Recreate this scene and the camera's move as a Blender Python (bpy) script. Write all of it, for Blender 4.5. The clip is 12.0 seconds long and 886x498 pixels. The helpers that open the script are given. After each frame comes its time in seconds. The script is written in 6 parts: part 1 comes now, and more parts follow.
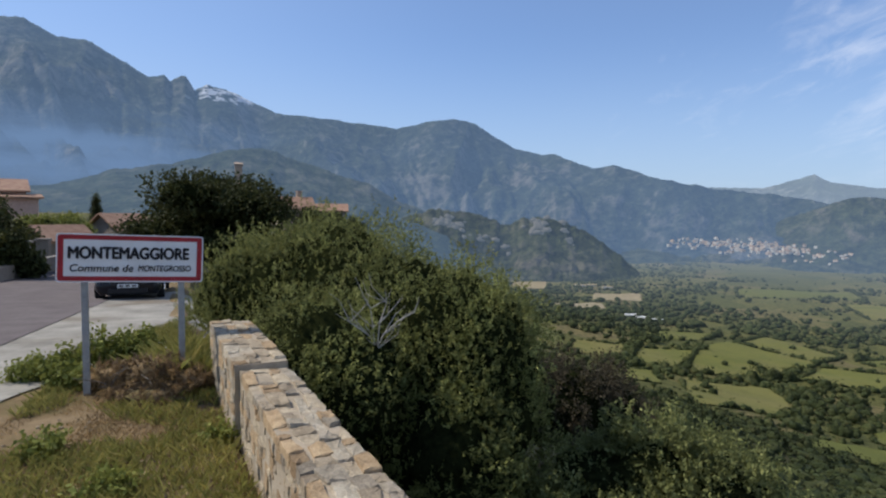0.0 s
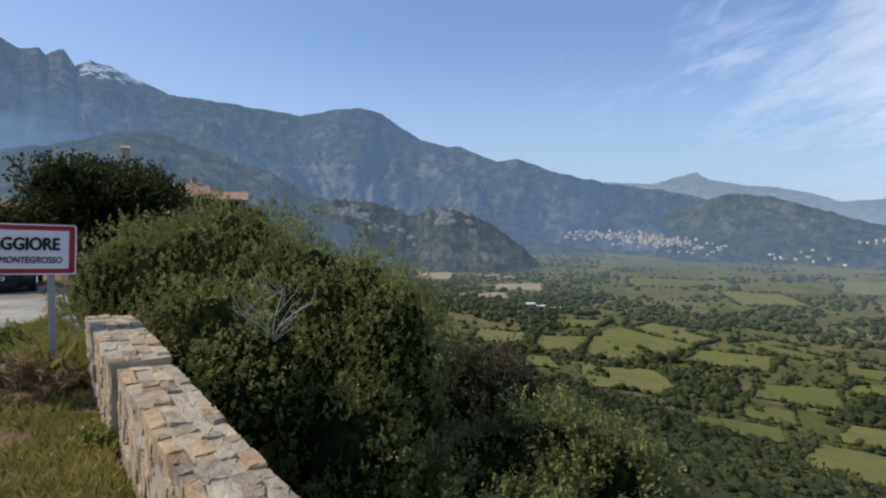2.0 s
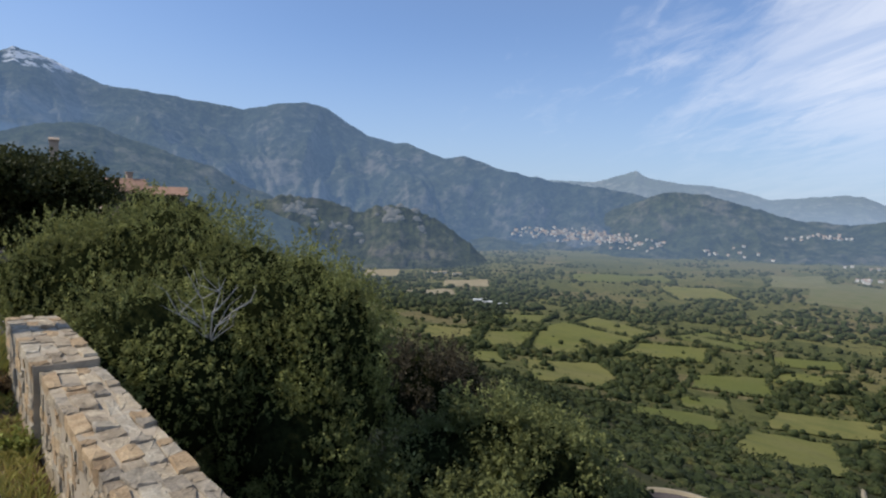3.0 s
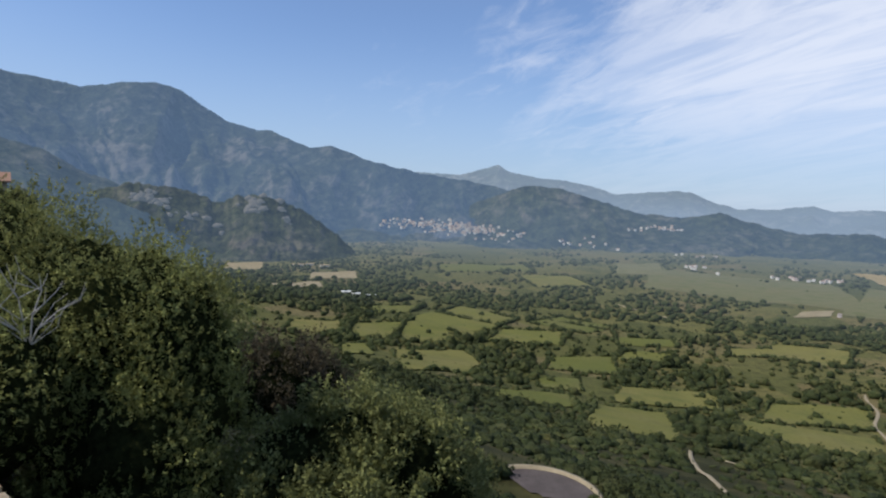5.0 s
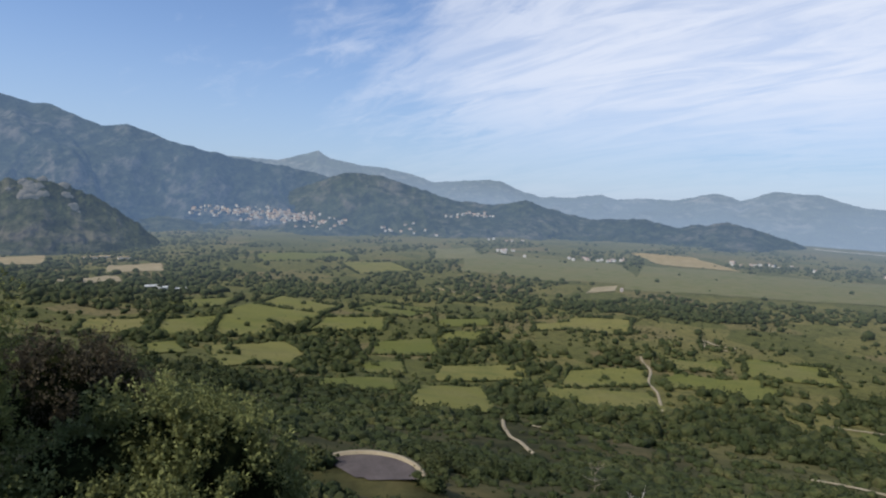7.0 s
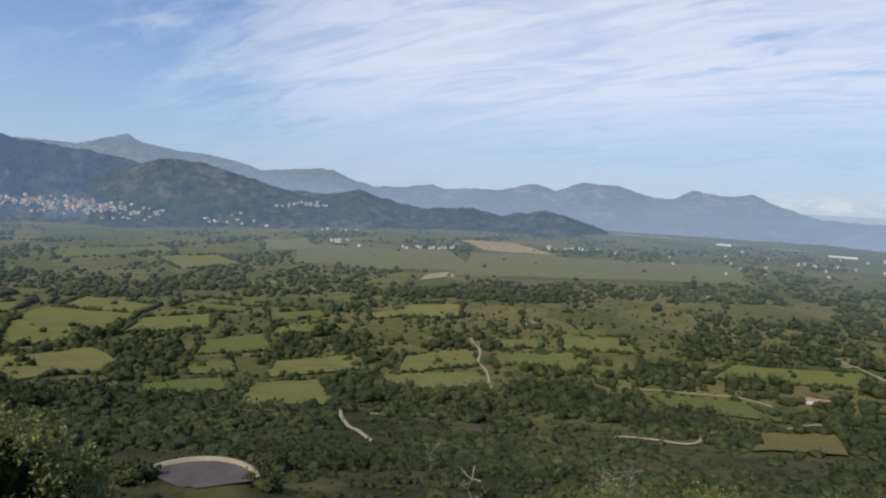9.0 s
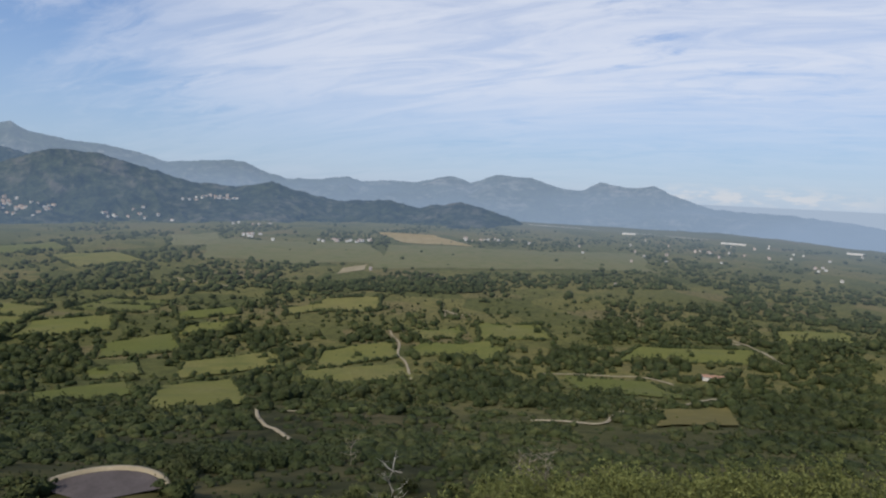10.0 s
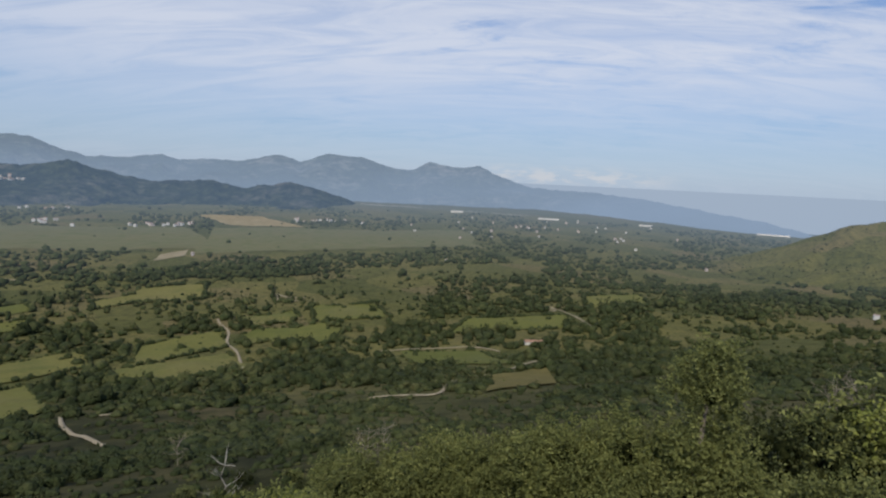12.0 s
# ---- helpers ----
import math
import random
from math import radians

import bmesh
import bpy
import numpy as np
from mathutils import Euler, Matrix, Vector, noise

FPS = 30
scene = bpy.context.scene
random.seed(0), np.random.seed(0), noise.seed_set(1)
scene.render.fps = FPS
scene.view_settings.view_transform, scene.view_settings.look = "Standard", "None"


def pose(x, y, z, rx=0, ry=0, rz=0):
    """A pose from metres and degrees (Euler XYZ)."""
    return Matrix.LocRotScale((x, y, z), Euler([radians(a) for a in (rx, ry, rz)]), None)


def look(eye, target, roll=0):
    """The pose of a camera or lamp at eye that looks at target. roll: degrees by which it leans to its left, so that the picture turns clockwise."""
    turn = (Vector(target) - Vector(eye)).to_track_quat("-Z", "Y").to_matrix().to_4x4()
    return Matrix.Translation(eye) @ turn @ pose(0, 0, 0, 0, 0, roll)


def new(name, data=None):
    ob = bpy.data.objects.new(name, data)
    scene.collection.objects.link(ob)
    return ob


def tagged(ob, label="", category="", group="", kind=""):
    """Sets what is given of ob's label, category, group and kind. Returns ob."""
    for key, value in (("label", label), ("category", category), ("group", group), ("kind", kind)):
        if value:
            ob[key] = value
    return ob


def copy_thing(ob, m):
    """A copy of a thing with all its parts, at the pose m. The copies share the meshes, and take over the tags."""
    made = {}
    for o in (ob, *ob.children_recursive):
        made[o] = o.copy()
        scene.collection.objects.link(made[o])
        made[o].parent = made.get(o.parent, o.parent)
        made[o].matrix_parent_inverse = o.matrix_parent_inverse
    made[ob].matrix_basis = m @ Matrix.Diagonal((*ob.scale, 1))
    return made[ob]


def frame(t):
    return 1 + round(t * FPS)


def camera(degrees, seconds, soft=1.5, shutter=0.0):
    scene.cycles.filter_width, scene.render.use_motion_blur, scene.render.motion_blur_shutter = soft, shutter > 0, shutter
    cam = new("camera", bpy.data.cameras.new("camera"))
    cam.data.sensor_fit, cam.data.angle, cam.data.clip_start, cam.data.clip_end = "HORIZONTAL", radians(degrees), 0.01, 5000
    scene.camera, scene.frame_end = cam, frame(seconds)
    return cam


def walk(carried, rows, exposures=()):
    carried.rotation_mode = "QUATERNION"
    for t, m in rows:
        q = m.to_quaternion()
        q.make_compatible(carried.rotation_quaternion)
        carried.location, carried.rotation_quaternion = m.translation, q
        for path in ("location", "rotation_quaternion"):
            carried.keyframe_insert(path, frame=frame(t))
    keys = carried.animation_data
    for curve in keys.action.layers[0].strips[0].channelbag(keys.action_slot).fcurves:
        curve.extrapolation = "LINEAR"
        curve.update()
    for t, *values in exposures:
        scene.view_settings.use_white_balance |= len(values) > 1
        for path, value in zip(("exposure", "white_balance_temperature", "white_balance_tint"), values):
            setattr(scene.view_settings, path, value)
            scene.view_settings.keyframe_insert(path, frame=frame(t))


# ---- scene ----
from collections import namedtuple

cam = camera(73.35, 12.0, soft=2.2)
PATH = [
    (0.0, pose(0.000, 0.000, 2.05, 86.83, -0.54, -0.00)),
    (0.5, pose(0.022, -0.000, 2.05, 86.55, -0.88, -2.08)),
    (1.0, pose(0.045, -0.002, 2.05, 86.38, -0.97, -4.32)),
    (1.5, pose(0.068, -0.004, 2.05, 86.27, -1.01, -6.54)),
    (2.0, pose(0.094, -0.007, 2.05, 86.09, -1.23, -9.00)),
    (2.5, pose(0.118, -0.012, 2.05, 85.99, -1.31, -11.38)),
    (3.0, pose(0.145, -0.018, 2.05, 85.89, -1.50, -14.03)),
    (5.0, pose(0.269, -0.064, 2.05, 85.44, -2.06, -26.66)),
    (5.5, pose(0.306, -0.084, 2.05, 85.24, -1.96, -30.67)),
    (6.0, pose(0.345, -0.109, 2.05, 85.09, -2.16, -35.15)),
    (6.5, pose(0.380, -0.136, 2.05, 84.97, -2.43, -39.28)),
    (7.0, pose(0.415, -0.166, 2.05, 84.86, -2.45, -43.70)),
    (9.0, pose(0.518, -0.296, 2.05, 84.54, -2.67, -59.60)),
    (9.5, pose(0.537, -0.331, 2.05, 84.37, -2.66, -63.40)),
    (10.0, pose(0.555, -0.371, 2.05, 84.15, -2.55, -67.57)),
    (10.5, pose(0.569, -0.409, 2.05, 83.92, -2.47, -71.47)),
    (11.0, pose(0.581, -0.451, 2.05, 83.60, -2.56, -75.60)),
    (11.5, pose(0.590, -0.491, 2.05, 83.26, -2.46, -79.57)),
    (12.0, pose(0.596, -0.533, 2.05, 82.91, -2.59, -83.60)),
]
walk(cam, PATH, [(0.0, 0.08), (5.0, 0.0), (9.0, -0.10), (10.5, -0.25), (12.0, -0.31)])

# ---- light: morning sun from ahead and to the left, clear sky with high cirrus ----
SUN_AZ, SUN_EL = -80.0, 46.0
sun = new("sun", bpy.data.lights.new("sun", "SUN"))
sun.data.energy, sun.data.angle, sun.data.color = 4.2, radians(0.6), (1.0, 0.93, 0.82)
_sd = Vector((math.sin(radians(SUN_AZ)) * math.cos(radians(SUN_EL)), math.cos(radians(SUN_AZ)) * math.cos(radians(SUN_EL)), math.sin(radians(SUN_EL))))
sun.matrix_world = look(_sd * 100, (0, 0, 0))

world = bpy.data.worlds.new("world")
scene.world = world
world.use_nodes = True


class Nodes:
    """Short hand for building node trees."""

    def __init__(self, tree):
        self.tree = tree
        tree.nodes.clear()

    def add(self, kind, **values):
        n = self.tree.nodes.new("ShaderNode" + kind)
        for k, v in values.items():
            if k in n.inputs:
                n.inputs[k].default_value = v
            else:
                setattr(n, k, v)
        return n

    def link(self, a, b):
        self.tree.links.new(a, b)

    def math(self, op, a, b=0.5, clamp=False):
        n = self.tree.nodes.new("ShaderNodeMath")
        n.operation, n.use_clamp = op, clamp
        for i, v in enumerate((a, b)):
            if isinstance(v, (int, float)):
                n.inputs[i].default_value = v
            else:
                self.link(v, n.inputs[i])
        return n.outputs[0]

    def ramp(self, fac, stops):
        n = self.tree.nodes.new("ShaderNodeValToRGB")
        e = n.color_ramp.elements
        e[0].position, e[0].color = stops[0][0], (*stops[0][1], 1)
        e[1].position, e[1].color = stops[-1][0], (*stops[-1][1], 1)
        for p, c in stops[1:-1]:
            q = e.new(p)
            q.color = (*c, 1)
        self.link(fac, n.inputs[0])
        return n.outputs[0]

    def step(self, v, lo, hi):
        n = self.tree.nodes.new("ShaderNodeMapRange")
        n.interpolation_type = "SMOOTHSTEP"
        n.inputs[1].default_value, n.inputs[2].default_value = lo, hi
        self.link(v, n.inputs[0])
        return n.outputs[0]

    def mix(self, fac, a, b, blend="MIX"):
        n = self.tree.nodes.new("ShaderNodeMix")
        n.data_type, n.blend_type = "RGBA", blend
        for i, v in ((0, fac), (6, a), (7, b)):
            if isinstance(v, (int, float)):
                n.inputs[i].default_value = v
            elif isinstance(v, tuple):
                n.inputs[i].default_value = (*v, 1)
            else:
                self.link(v, n.inputs[i])
        return n.outputs[2]

    def noise(self, vec, scale, detail=4.0, rough=0.55, distort=0.0):
        n = self.add("TexNoise", Scale=scale, Detail=detail, Roughness=rough, Distortion=distort)
        if vec is not None:
            self.link(vec, n.inputs["Vector"])
        return n.outputs[0]

    def mapped(self, vec, scale=(1, 1, 1), turn=(0, 0, 0), shift=(0, 0, 0)):
        n = self.tree.nodes.new("ShaderNodeMapping")
        n.inputs["Scale"].default_value, n.inputs["Rotation"].default_value, n.inputs["Location"].default_value = scale, turn, shift
        self.link(vec, n.inputs[0])
        return n.outputs[0]


def build_sky():
    n = Nodes(world.node_tree)
    sky = n.add("TexSky", sky_type="NISHITA", sun_disc=False, sun_elevation=radians(SUN_EL), sun_rotation=radians(SUN_AZ), altitude=400.0, air_density=1.0, dust_density=0.35, ozone_density=3.0)
    d = n.add("TexCoord").outputs["Generated"]
    xyz = n.add("SeparateXYZ")
    n.link(d, xyz.inputs[0])
    # directions thrown on to a high flat layer
    up = n.math("ADD", n.math("MAXIMUM", xyz.outputs[2], 0.0), 0.22)
    plane = n.add("CombineXYZ")
    n.link(n.math("DIVIDE", xyz.outputs[0], up), plane.inputs[0])
    n.link(n.math("DIVIDE", xyz.outputs[1], up), plane.inputs[1])
    p = plane.outputs[0]
    streak = n.noise(n.mapped(p, (1.7, 0.6, 1), (0, 0, radians(-8))), 1.25, 8, 0.6, 1.1)
    broad = n.noise(n.mapped(p, (0.8, 0.7, 1), (0, 0, radians(20)), (3.1, 1.7, 0)), 0.5, 3, 0.5)
    fine = n.noise(n.mapped(p, (2.4, 1.0, 1), (0, 0, radians(-14))), 3.2, 7, 0.64, 0.9)
    # the veil thickens towards the sea
    side = n.math("ADD", n.math("MULTIPLY", xyz.outputs[0], 0.80), n.math("MULTIPLY", xyz.outputs[1], 0.05))
    veil = n.step(side, 0.36, 0.74)
    amount = n.math("ADD", n.math("MULTIPLY", streak, 0.55), n.math("ADD", n.math("MULTIPLY", broad, 0.35), n.math("MULTIPLY", fine, 0.38)))
    cloud = n.step(n.math("ADD", amount, n.math("MULTIPLY", veil, 0.21)), 0.66, 0.85)
    wisp = n.noise(n.mapped(p, (2.4, 0.6, 1), (0, 0, radians(-6)), (1.3, 0.4, 0)), 2.2, 9, 0.62, 1.3)
    thin = n.math("MULTIPLY", cloud, n.math("ADD", 0.24, n.math("MULTIPLY", veil, 0.50)))
    thin = n.math("MULTIPLY", thin, n.math("ADD", 0.62, n.math("MULTIPLY", n.step(wisp, 0.30, 0.66), 0.50)), clamp=True)
    low = n.step(xyz.outputs[2], 0.04, 0.20)
    thin = n.math("MULTIPLY", thin, n.math("ADD", n.math("MULTIPLY", low, 0.80), 0.20))
    blue = n.mix(1.0, sky.outputs[0], (0.80, 0.97, 1.22), "MULTIPLY")
    mist = n.math("ADD", n.math("MULTIPLY", n.step(xyz.outputs[2], 0.30, -0.02), 0.58), 0.20)
    sunward = n.math("MULTIPLY", n.step(xyz.outputs[0], 0.15, -0.65), 0.20)
    mist = n.math("ADD", mist, sunward, clamp=True)
    blue = n.mix(mist, blue, (3.55, 4.55, 6.2))
    col = n.mix(thin, blue, (7.1, 7.5, 8.5))
    # a low bank of cumulus standing far out over the coast
    puff = n.noise(n.mapped(d, (9, 9, 34)), 3.0, 5, 0.6)
    bank = n.math("MULTIPLY", n.step(xyz.outputs[2], -0.012, 0.002), n.step(xyz.outputs[2], 0.030, 0.004))
    bank = n.math("MULTIPLY", bank, n.math("MULTIPLY", n.step(xyz.outputs[1], 0.10, -0.02), n.step(xyz.outputs[1], -0.30, -0.14)))
    bank = n.math("MULTIPLY", bank, n.math("MULTIPLY", n.step(puff, 0.42, 0.60), 0.55))
    col = n.mix(bank, col, (7.0, 6.9, 7.0))
    bg = n.add("Background", Strength=0.118)
    n.link(col, bg.inputs[0])
    n.link(bg.outputs[0], n.add("OutputWorld").inputs[0])


build_sky()

# ---- materials ----
# tint of the distance haze that materials carry as emission
HAZE = (0.25, 0.33, 0.43)


def material(name):
    m = bpy.data.materials.new(name)
    m.use_nodes = True
    return m, Nodes(m.node_tree)


def finish(n, colour, rough=0.8, bump=None, strength=0.3, dist=0.02, metal=0.0, spec=0.3, haze=None, sheen=None):
    b = n.add("BsdfPrincipled", Roughness=rough, Metallic=metal)
    b.inputs["Specular IOR Level"].default_value = spec
    if isinstance(colour, tuple):
        b.inputs["Base Color"].default_value = (*colour, 1)
    else:
        n.link(colour, b.inputs["Base Color"])
    if bump is not None:
        k = n.add("Bump", Strength=strength, Distance=dist)
        n.link(bump, k.inputs["Height"])
        n.link(k.outputs[0], b.inputs["Normal"])
    out = b.outputs[0]
    if sheen is not None:  # light that shines through leaves
        tr = n.add("BsdfTranslucent")
        if isinstance(sheen, tuple):
            tr.inputs[0].default_value = (*sheen, 1)
        else:
            n.link(sheen, tr.inputs[0])
        ms = n.add("MixShader", Fac=0.20)
        n.link(out, ms.inputs[1]), n.link(tr.outputs[0], ms.inputs[2])
        out = ms.outputs[0]
    if haze is not None:  # painted air haze: flat emission mixed over the lit surface
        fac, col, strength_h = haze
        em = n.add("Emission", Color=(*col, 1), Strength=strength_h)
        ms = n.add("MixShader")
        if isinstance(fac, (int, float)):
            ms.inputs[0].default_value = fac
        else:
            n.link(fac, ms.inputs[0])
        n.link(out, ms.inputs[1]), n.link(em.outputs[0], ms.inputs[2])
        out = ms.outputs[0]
    n.link(out, n.add("OutputMaterial").inputs[0])


def speckled(name, a, b, scale=3.0, rough=0.85, bump=0.3, dist=0.01, c=None, metal=0.0, spec=0.3):
    m, n = material(name)
    p = n.add("TexCoord").outputs["Object"]
    big, fine = n.noise(p, scale, 5), n.noise(p, scale * 9, 4)
    col = n.ramp(big, [(0.3, a), (0.7, b)])
    if c:
        col = n.mix(n.step(n.noise(p, scale * 0.4, 3), 0.5, 0.68), col, c)
    col = n.mix(0.35, col, n.ramp(fine, [(0.3, (0.45, 0.45, 0.45)), (0.7, (1, 1, 1))]), "MULTIPLY")
    finish(n, col, rough, fine, bump, dist, metal, spec)
    return m


def leafy(name, dark, light, tip, rough=0.55):
    m, n = material(name)
    g = n.add("NewGeometry")
    rnd = g.outputs["Random Per Island"]
    p = n.add("TexCoord").outputs["Object"]
    tuft = n.math("ADD", n.math("MULTIPLY", rnd, 0.42), n.math("MULTIPLY", n.step(n.noise(p, 4.5, 3, 0.6), 0.28, 0.72), 0.58))
    col = n.ramp(tuft, [(0.0, dark), (0.62, light), (1.0, tip)])
    big = n.noise(p, 1.1, 3)
    col = n.mix(n.step(big, 0.38, 0.66), col, n.mix(0.5, col, dark))
    finish(n, col, rough + 0.15, spec=0.15, sheen=n.mix(0.55, col, tip))
    return m


def ground_material():
    m, n = material("maquis_and_soil")
    pos = n.add("NewGeometry").outputs["Position"]
    big = n.noise(pos, 0.006, 6, 0.6)
    mid = n.noise(pos, 0.035, 6, 0.62)
    fine = n.noise(pos, 0.45, 4, 0.6)
    col = n.ramp(mid, [(0.30, (0.026, 0.029, 0.012)), (0.46, (0.045, 0.046, 0.018)), (0.58, (0.074, 0.068, 0.027)), (0.74, (0.115, 0.090, 0.045))])
    col = n.mix(n.step(big, 0.42, 0.62), col, n.mix(0.55, col, (0.122, 0.118, 0.042)))
    # old parcels show as faint patches of different growth
    vor = n.add("TexVoronoi", Scale=0.0085)
    warped = n.add("VectorMath", operation="ADD")
    w = n.add("TexNoise", Scale=0.012, Detail=3.0)
    n.link(pos, w.inputs["Vector"])
    k = n.add("VectorMath", operation="SCALE")
    k.inputs["Scale"].default_value = 55.0
    n.link(w.outputs["Color"], k.inputs[0]), n.link(pos, warped.inputs[0]), n.link(k.outputs[0], warped.inputs[1])
    n.link(n.mapped(warped.outputs[0], (1, 1, 0)), vor.inputs["Vector"])
    parcel = n.add("SeparateXYZ")
    n.link(vor.outputs["Color"], parcel.inputs[0])
    patch = n.ramp(parcel.outputs[0], [(0.0, (0.090, 0.098, 0.030)), (0.4, (0.130, 0.128, 0.040)), (0.7, (0.165, 0.152, 0.050)), (1.0, (0.180, 0.148, 0.066))])
    away = n.add("VectorMath", operation="LENGTH")
    n.link(pos, away.inputs[0])
    col = n.mix(n.math("MULTIPLY", n.step(away.outputs["Value"], 270.0, 520.0), 0.82), col, patch)
    mott = n.noise(pos, 0.085, 5, 0.7)
    col = n.mix(0.75, col, n.ramp(mott, [(0.36, (0.42, 0.46, 0.42)), (0.52, (1.0, 1.0, 1.0)), (0.7, (1.25, 1.18, 1.1))]), "MULTIPLY")
    col = n.mix(0.6, col, n.ramp(fine, [(0.3, (0.45, 0.45, 0.45)), (0.7, (1.1, 1.1, 1.1))]), "MULTIPLY")
    # painted aerial haze: emission share grows with distance from the origin
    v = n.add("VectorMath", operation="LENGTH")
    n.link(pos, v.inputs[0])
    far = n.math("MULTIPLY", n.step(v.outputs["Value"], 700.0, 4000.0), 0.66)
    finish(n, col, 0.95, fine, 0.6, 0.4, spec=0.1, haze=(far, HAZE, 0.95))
    return m


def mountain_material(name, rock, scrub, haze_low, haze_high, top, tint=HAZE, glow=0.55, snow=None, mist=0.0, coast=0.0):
    """Rock and scrub by slope and noise; painted haze glow, thicker towards the foot."""
    m, n = material(name)
    g = n.add("NewGeometry")
    pos = g.outputs["Position"]
    s = n.add("SeparateXYZ")
    n.link(g.outputs["Normal"], s.inputs[0])
    z = n.add("SeparateXYZ")
    n.link(pos, z.inputs[0])
    a, b = n.noise(pos, 0.0028, 7, 0.60), n.noise(pos, 0.016, 6, 0.65)
    mixv = n.math("ADD", n.math("MULTIPLY", a, 0.6), n.math("MULTIPLY", b, 0.6))
    steep = n.step(s.outputs[2], 0.80, 0.45)
    fac = n.math("MULTIPLY", n.step(n.math("ADD", mixv, n.math("MULTIPLY", steep, 0.10)), 0.59, 0.80), 0.60)
    grove_ = n.noise(pos, 0.055, 4, 0.7)
    green = n.mix(n.step(b, 0.35, 0.65), scrub, tuple(c * 2.1 for c in scrub))
    green = n.mix(0.6, green, n.ramp(grove_, [(0.35, (0.35, 0.38, 0.38)), (0.65, (1.7, 1.6, 1.4))]), "MULTIPLY")
    col = n.mix(fac, green, rock)
    if snow:
        sn = n.math("MULTIPLY", n.step(n.math("ADD", z.outputs[2], n.math("MULTIPLY", b, 260.0)), snow[0], snow[0] + 30.0), n.math("MULTIPLY", n.step(z.outputs[0], snow[1], snow[1] + 60.0), n.step(z.outputs[0], snow[2], snow[2] - 60.0)))
        col = n.mix(n.math("MULTIPLY", sn, n.step(b, 0.46, 0.54)), col, (0.85, 0.87, 0.9))
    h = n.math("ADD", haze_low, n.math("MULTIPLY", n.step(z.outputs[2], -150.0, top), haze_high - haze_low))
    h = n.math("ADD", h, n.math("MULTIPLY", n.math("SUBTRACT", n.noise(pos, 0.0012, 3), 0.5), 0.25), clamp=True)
    if mist:  # morning mist painted as extra glow along the sunward slopes
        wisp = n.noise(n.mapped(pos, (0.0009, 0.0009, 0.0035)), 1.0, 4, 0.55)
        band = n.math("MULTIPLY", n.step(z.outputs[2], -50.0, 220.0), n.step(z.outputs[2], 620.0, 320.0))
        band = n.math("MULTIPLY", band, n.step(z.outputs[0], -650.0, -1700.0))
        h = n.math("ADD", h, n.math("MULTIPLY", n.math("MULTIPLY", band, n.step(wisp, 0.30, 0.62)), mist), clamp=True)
    if coast:  # shore haze, painted as still more glow
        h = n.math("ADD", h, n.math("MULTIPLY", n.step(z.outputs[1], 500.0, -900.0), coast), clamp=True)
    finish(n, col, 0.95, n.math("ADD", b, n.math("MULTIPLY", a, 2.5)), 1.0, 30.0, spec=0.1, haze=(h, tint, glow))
    return m


def field_material(name, low, mid, high):
    m, n = material(name)
    pos = n.add("NewGeometry").outputs["Position"]
    rnd = n.add("ObjectInfo").outputs["Random"]
    col = n.ramp(rnd, [(0.0, low), (0.5, mid), (1.0, high)])
    a, b = n.noise(pos, 0.03, 5, 0.6), n.noise(pos, 0.3, 4, 0.6)
    col = n.mix(n.math("MULTIPLY", n.step(a, 0.42, 0.7), 0.7), col, (0.105, 0.118, 0.034))
    dry = n.noise(pos, 0.011, 4, 0.6)
    col = n.mix(n.math("MULTIPLY", n.step(dry, 0.46, 0.66), 0.30), col, (0.19, 0.160, 0.072))
    col = n.mix(0.4, col, n.ramp(b, [(0.3, (0.5, 0.5, 0.5)), (0.7, (1.1, 1.1, 1.1))]), "MULTIPLY")
    # far pastures pale through haze painted on as emission
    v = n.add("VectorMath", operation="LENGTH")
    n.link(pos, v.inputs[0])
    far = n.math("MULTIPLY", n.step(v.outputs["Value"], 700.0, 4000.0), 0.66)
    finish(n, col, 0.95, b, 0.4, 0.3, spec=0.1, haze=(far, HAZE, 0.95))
    return m


def far_tree_material():
    m, n = material("oak_canopy")
    g = n.add("NewGeometry")
    rnd = g.outputs["Random Per Island"]
    pos = g.outputs["Position"]
    # clumps of oak, olive, cistus and half-dry broom side by side
    kind = n.noise(pos, 0.11, 4, 0.7)
    leaf = n.ramp(kind, [(0.30, (0.027, 0.038, 0.016)), (0.45, (0.045, 0.058, 0.022)), (0.55, (0.072, 0.083, 0.033)), (0.66, (0.104, 0.104, 0.042)), (0.78, (0.114, 0.094, 0.050))])
    stand = n.noise(pos, 0.013, 3, 0.6)
    leaf = n.mix(n.step(stand, 0.42, 0.62), n.mix(0.5, leaf, (0.024, 0.034, 0.015)), leaf)
    col = n.mix(0.4, leaf, n.ramp(rnd, [(0.0, (0.65, 0.65, 0.65)), (1.0, (1.35, 1.32, 1.25))]), "MULTIPLY")
    b = n.noise(pos, 0.9, 4, 0.65)
    col = n.mix(0.5, col, n.ramp(b, [(0.3, (0.5, 0.5, 0.5)), (0.7, (1.4, 1.4, 1.3))]), "MULTIPLY")
    # haze on distant crowns, painted by a glow that rises with range
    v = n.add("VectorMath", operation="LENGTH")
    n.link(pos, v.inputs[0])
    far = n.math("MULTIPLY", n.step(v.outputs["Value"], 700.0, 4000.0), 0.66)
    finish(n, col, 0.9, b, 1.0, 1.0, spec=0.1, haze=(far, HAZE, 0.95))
    return m


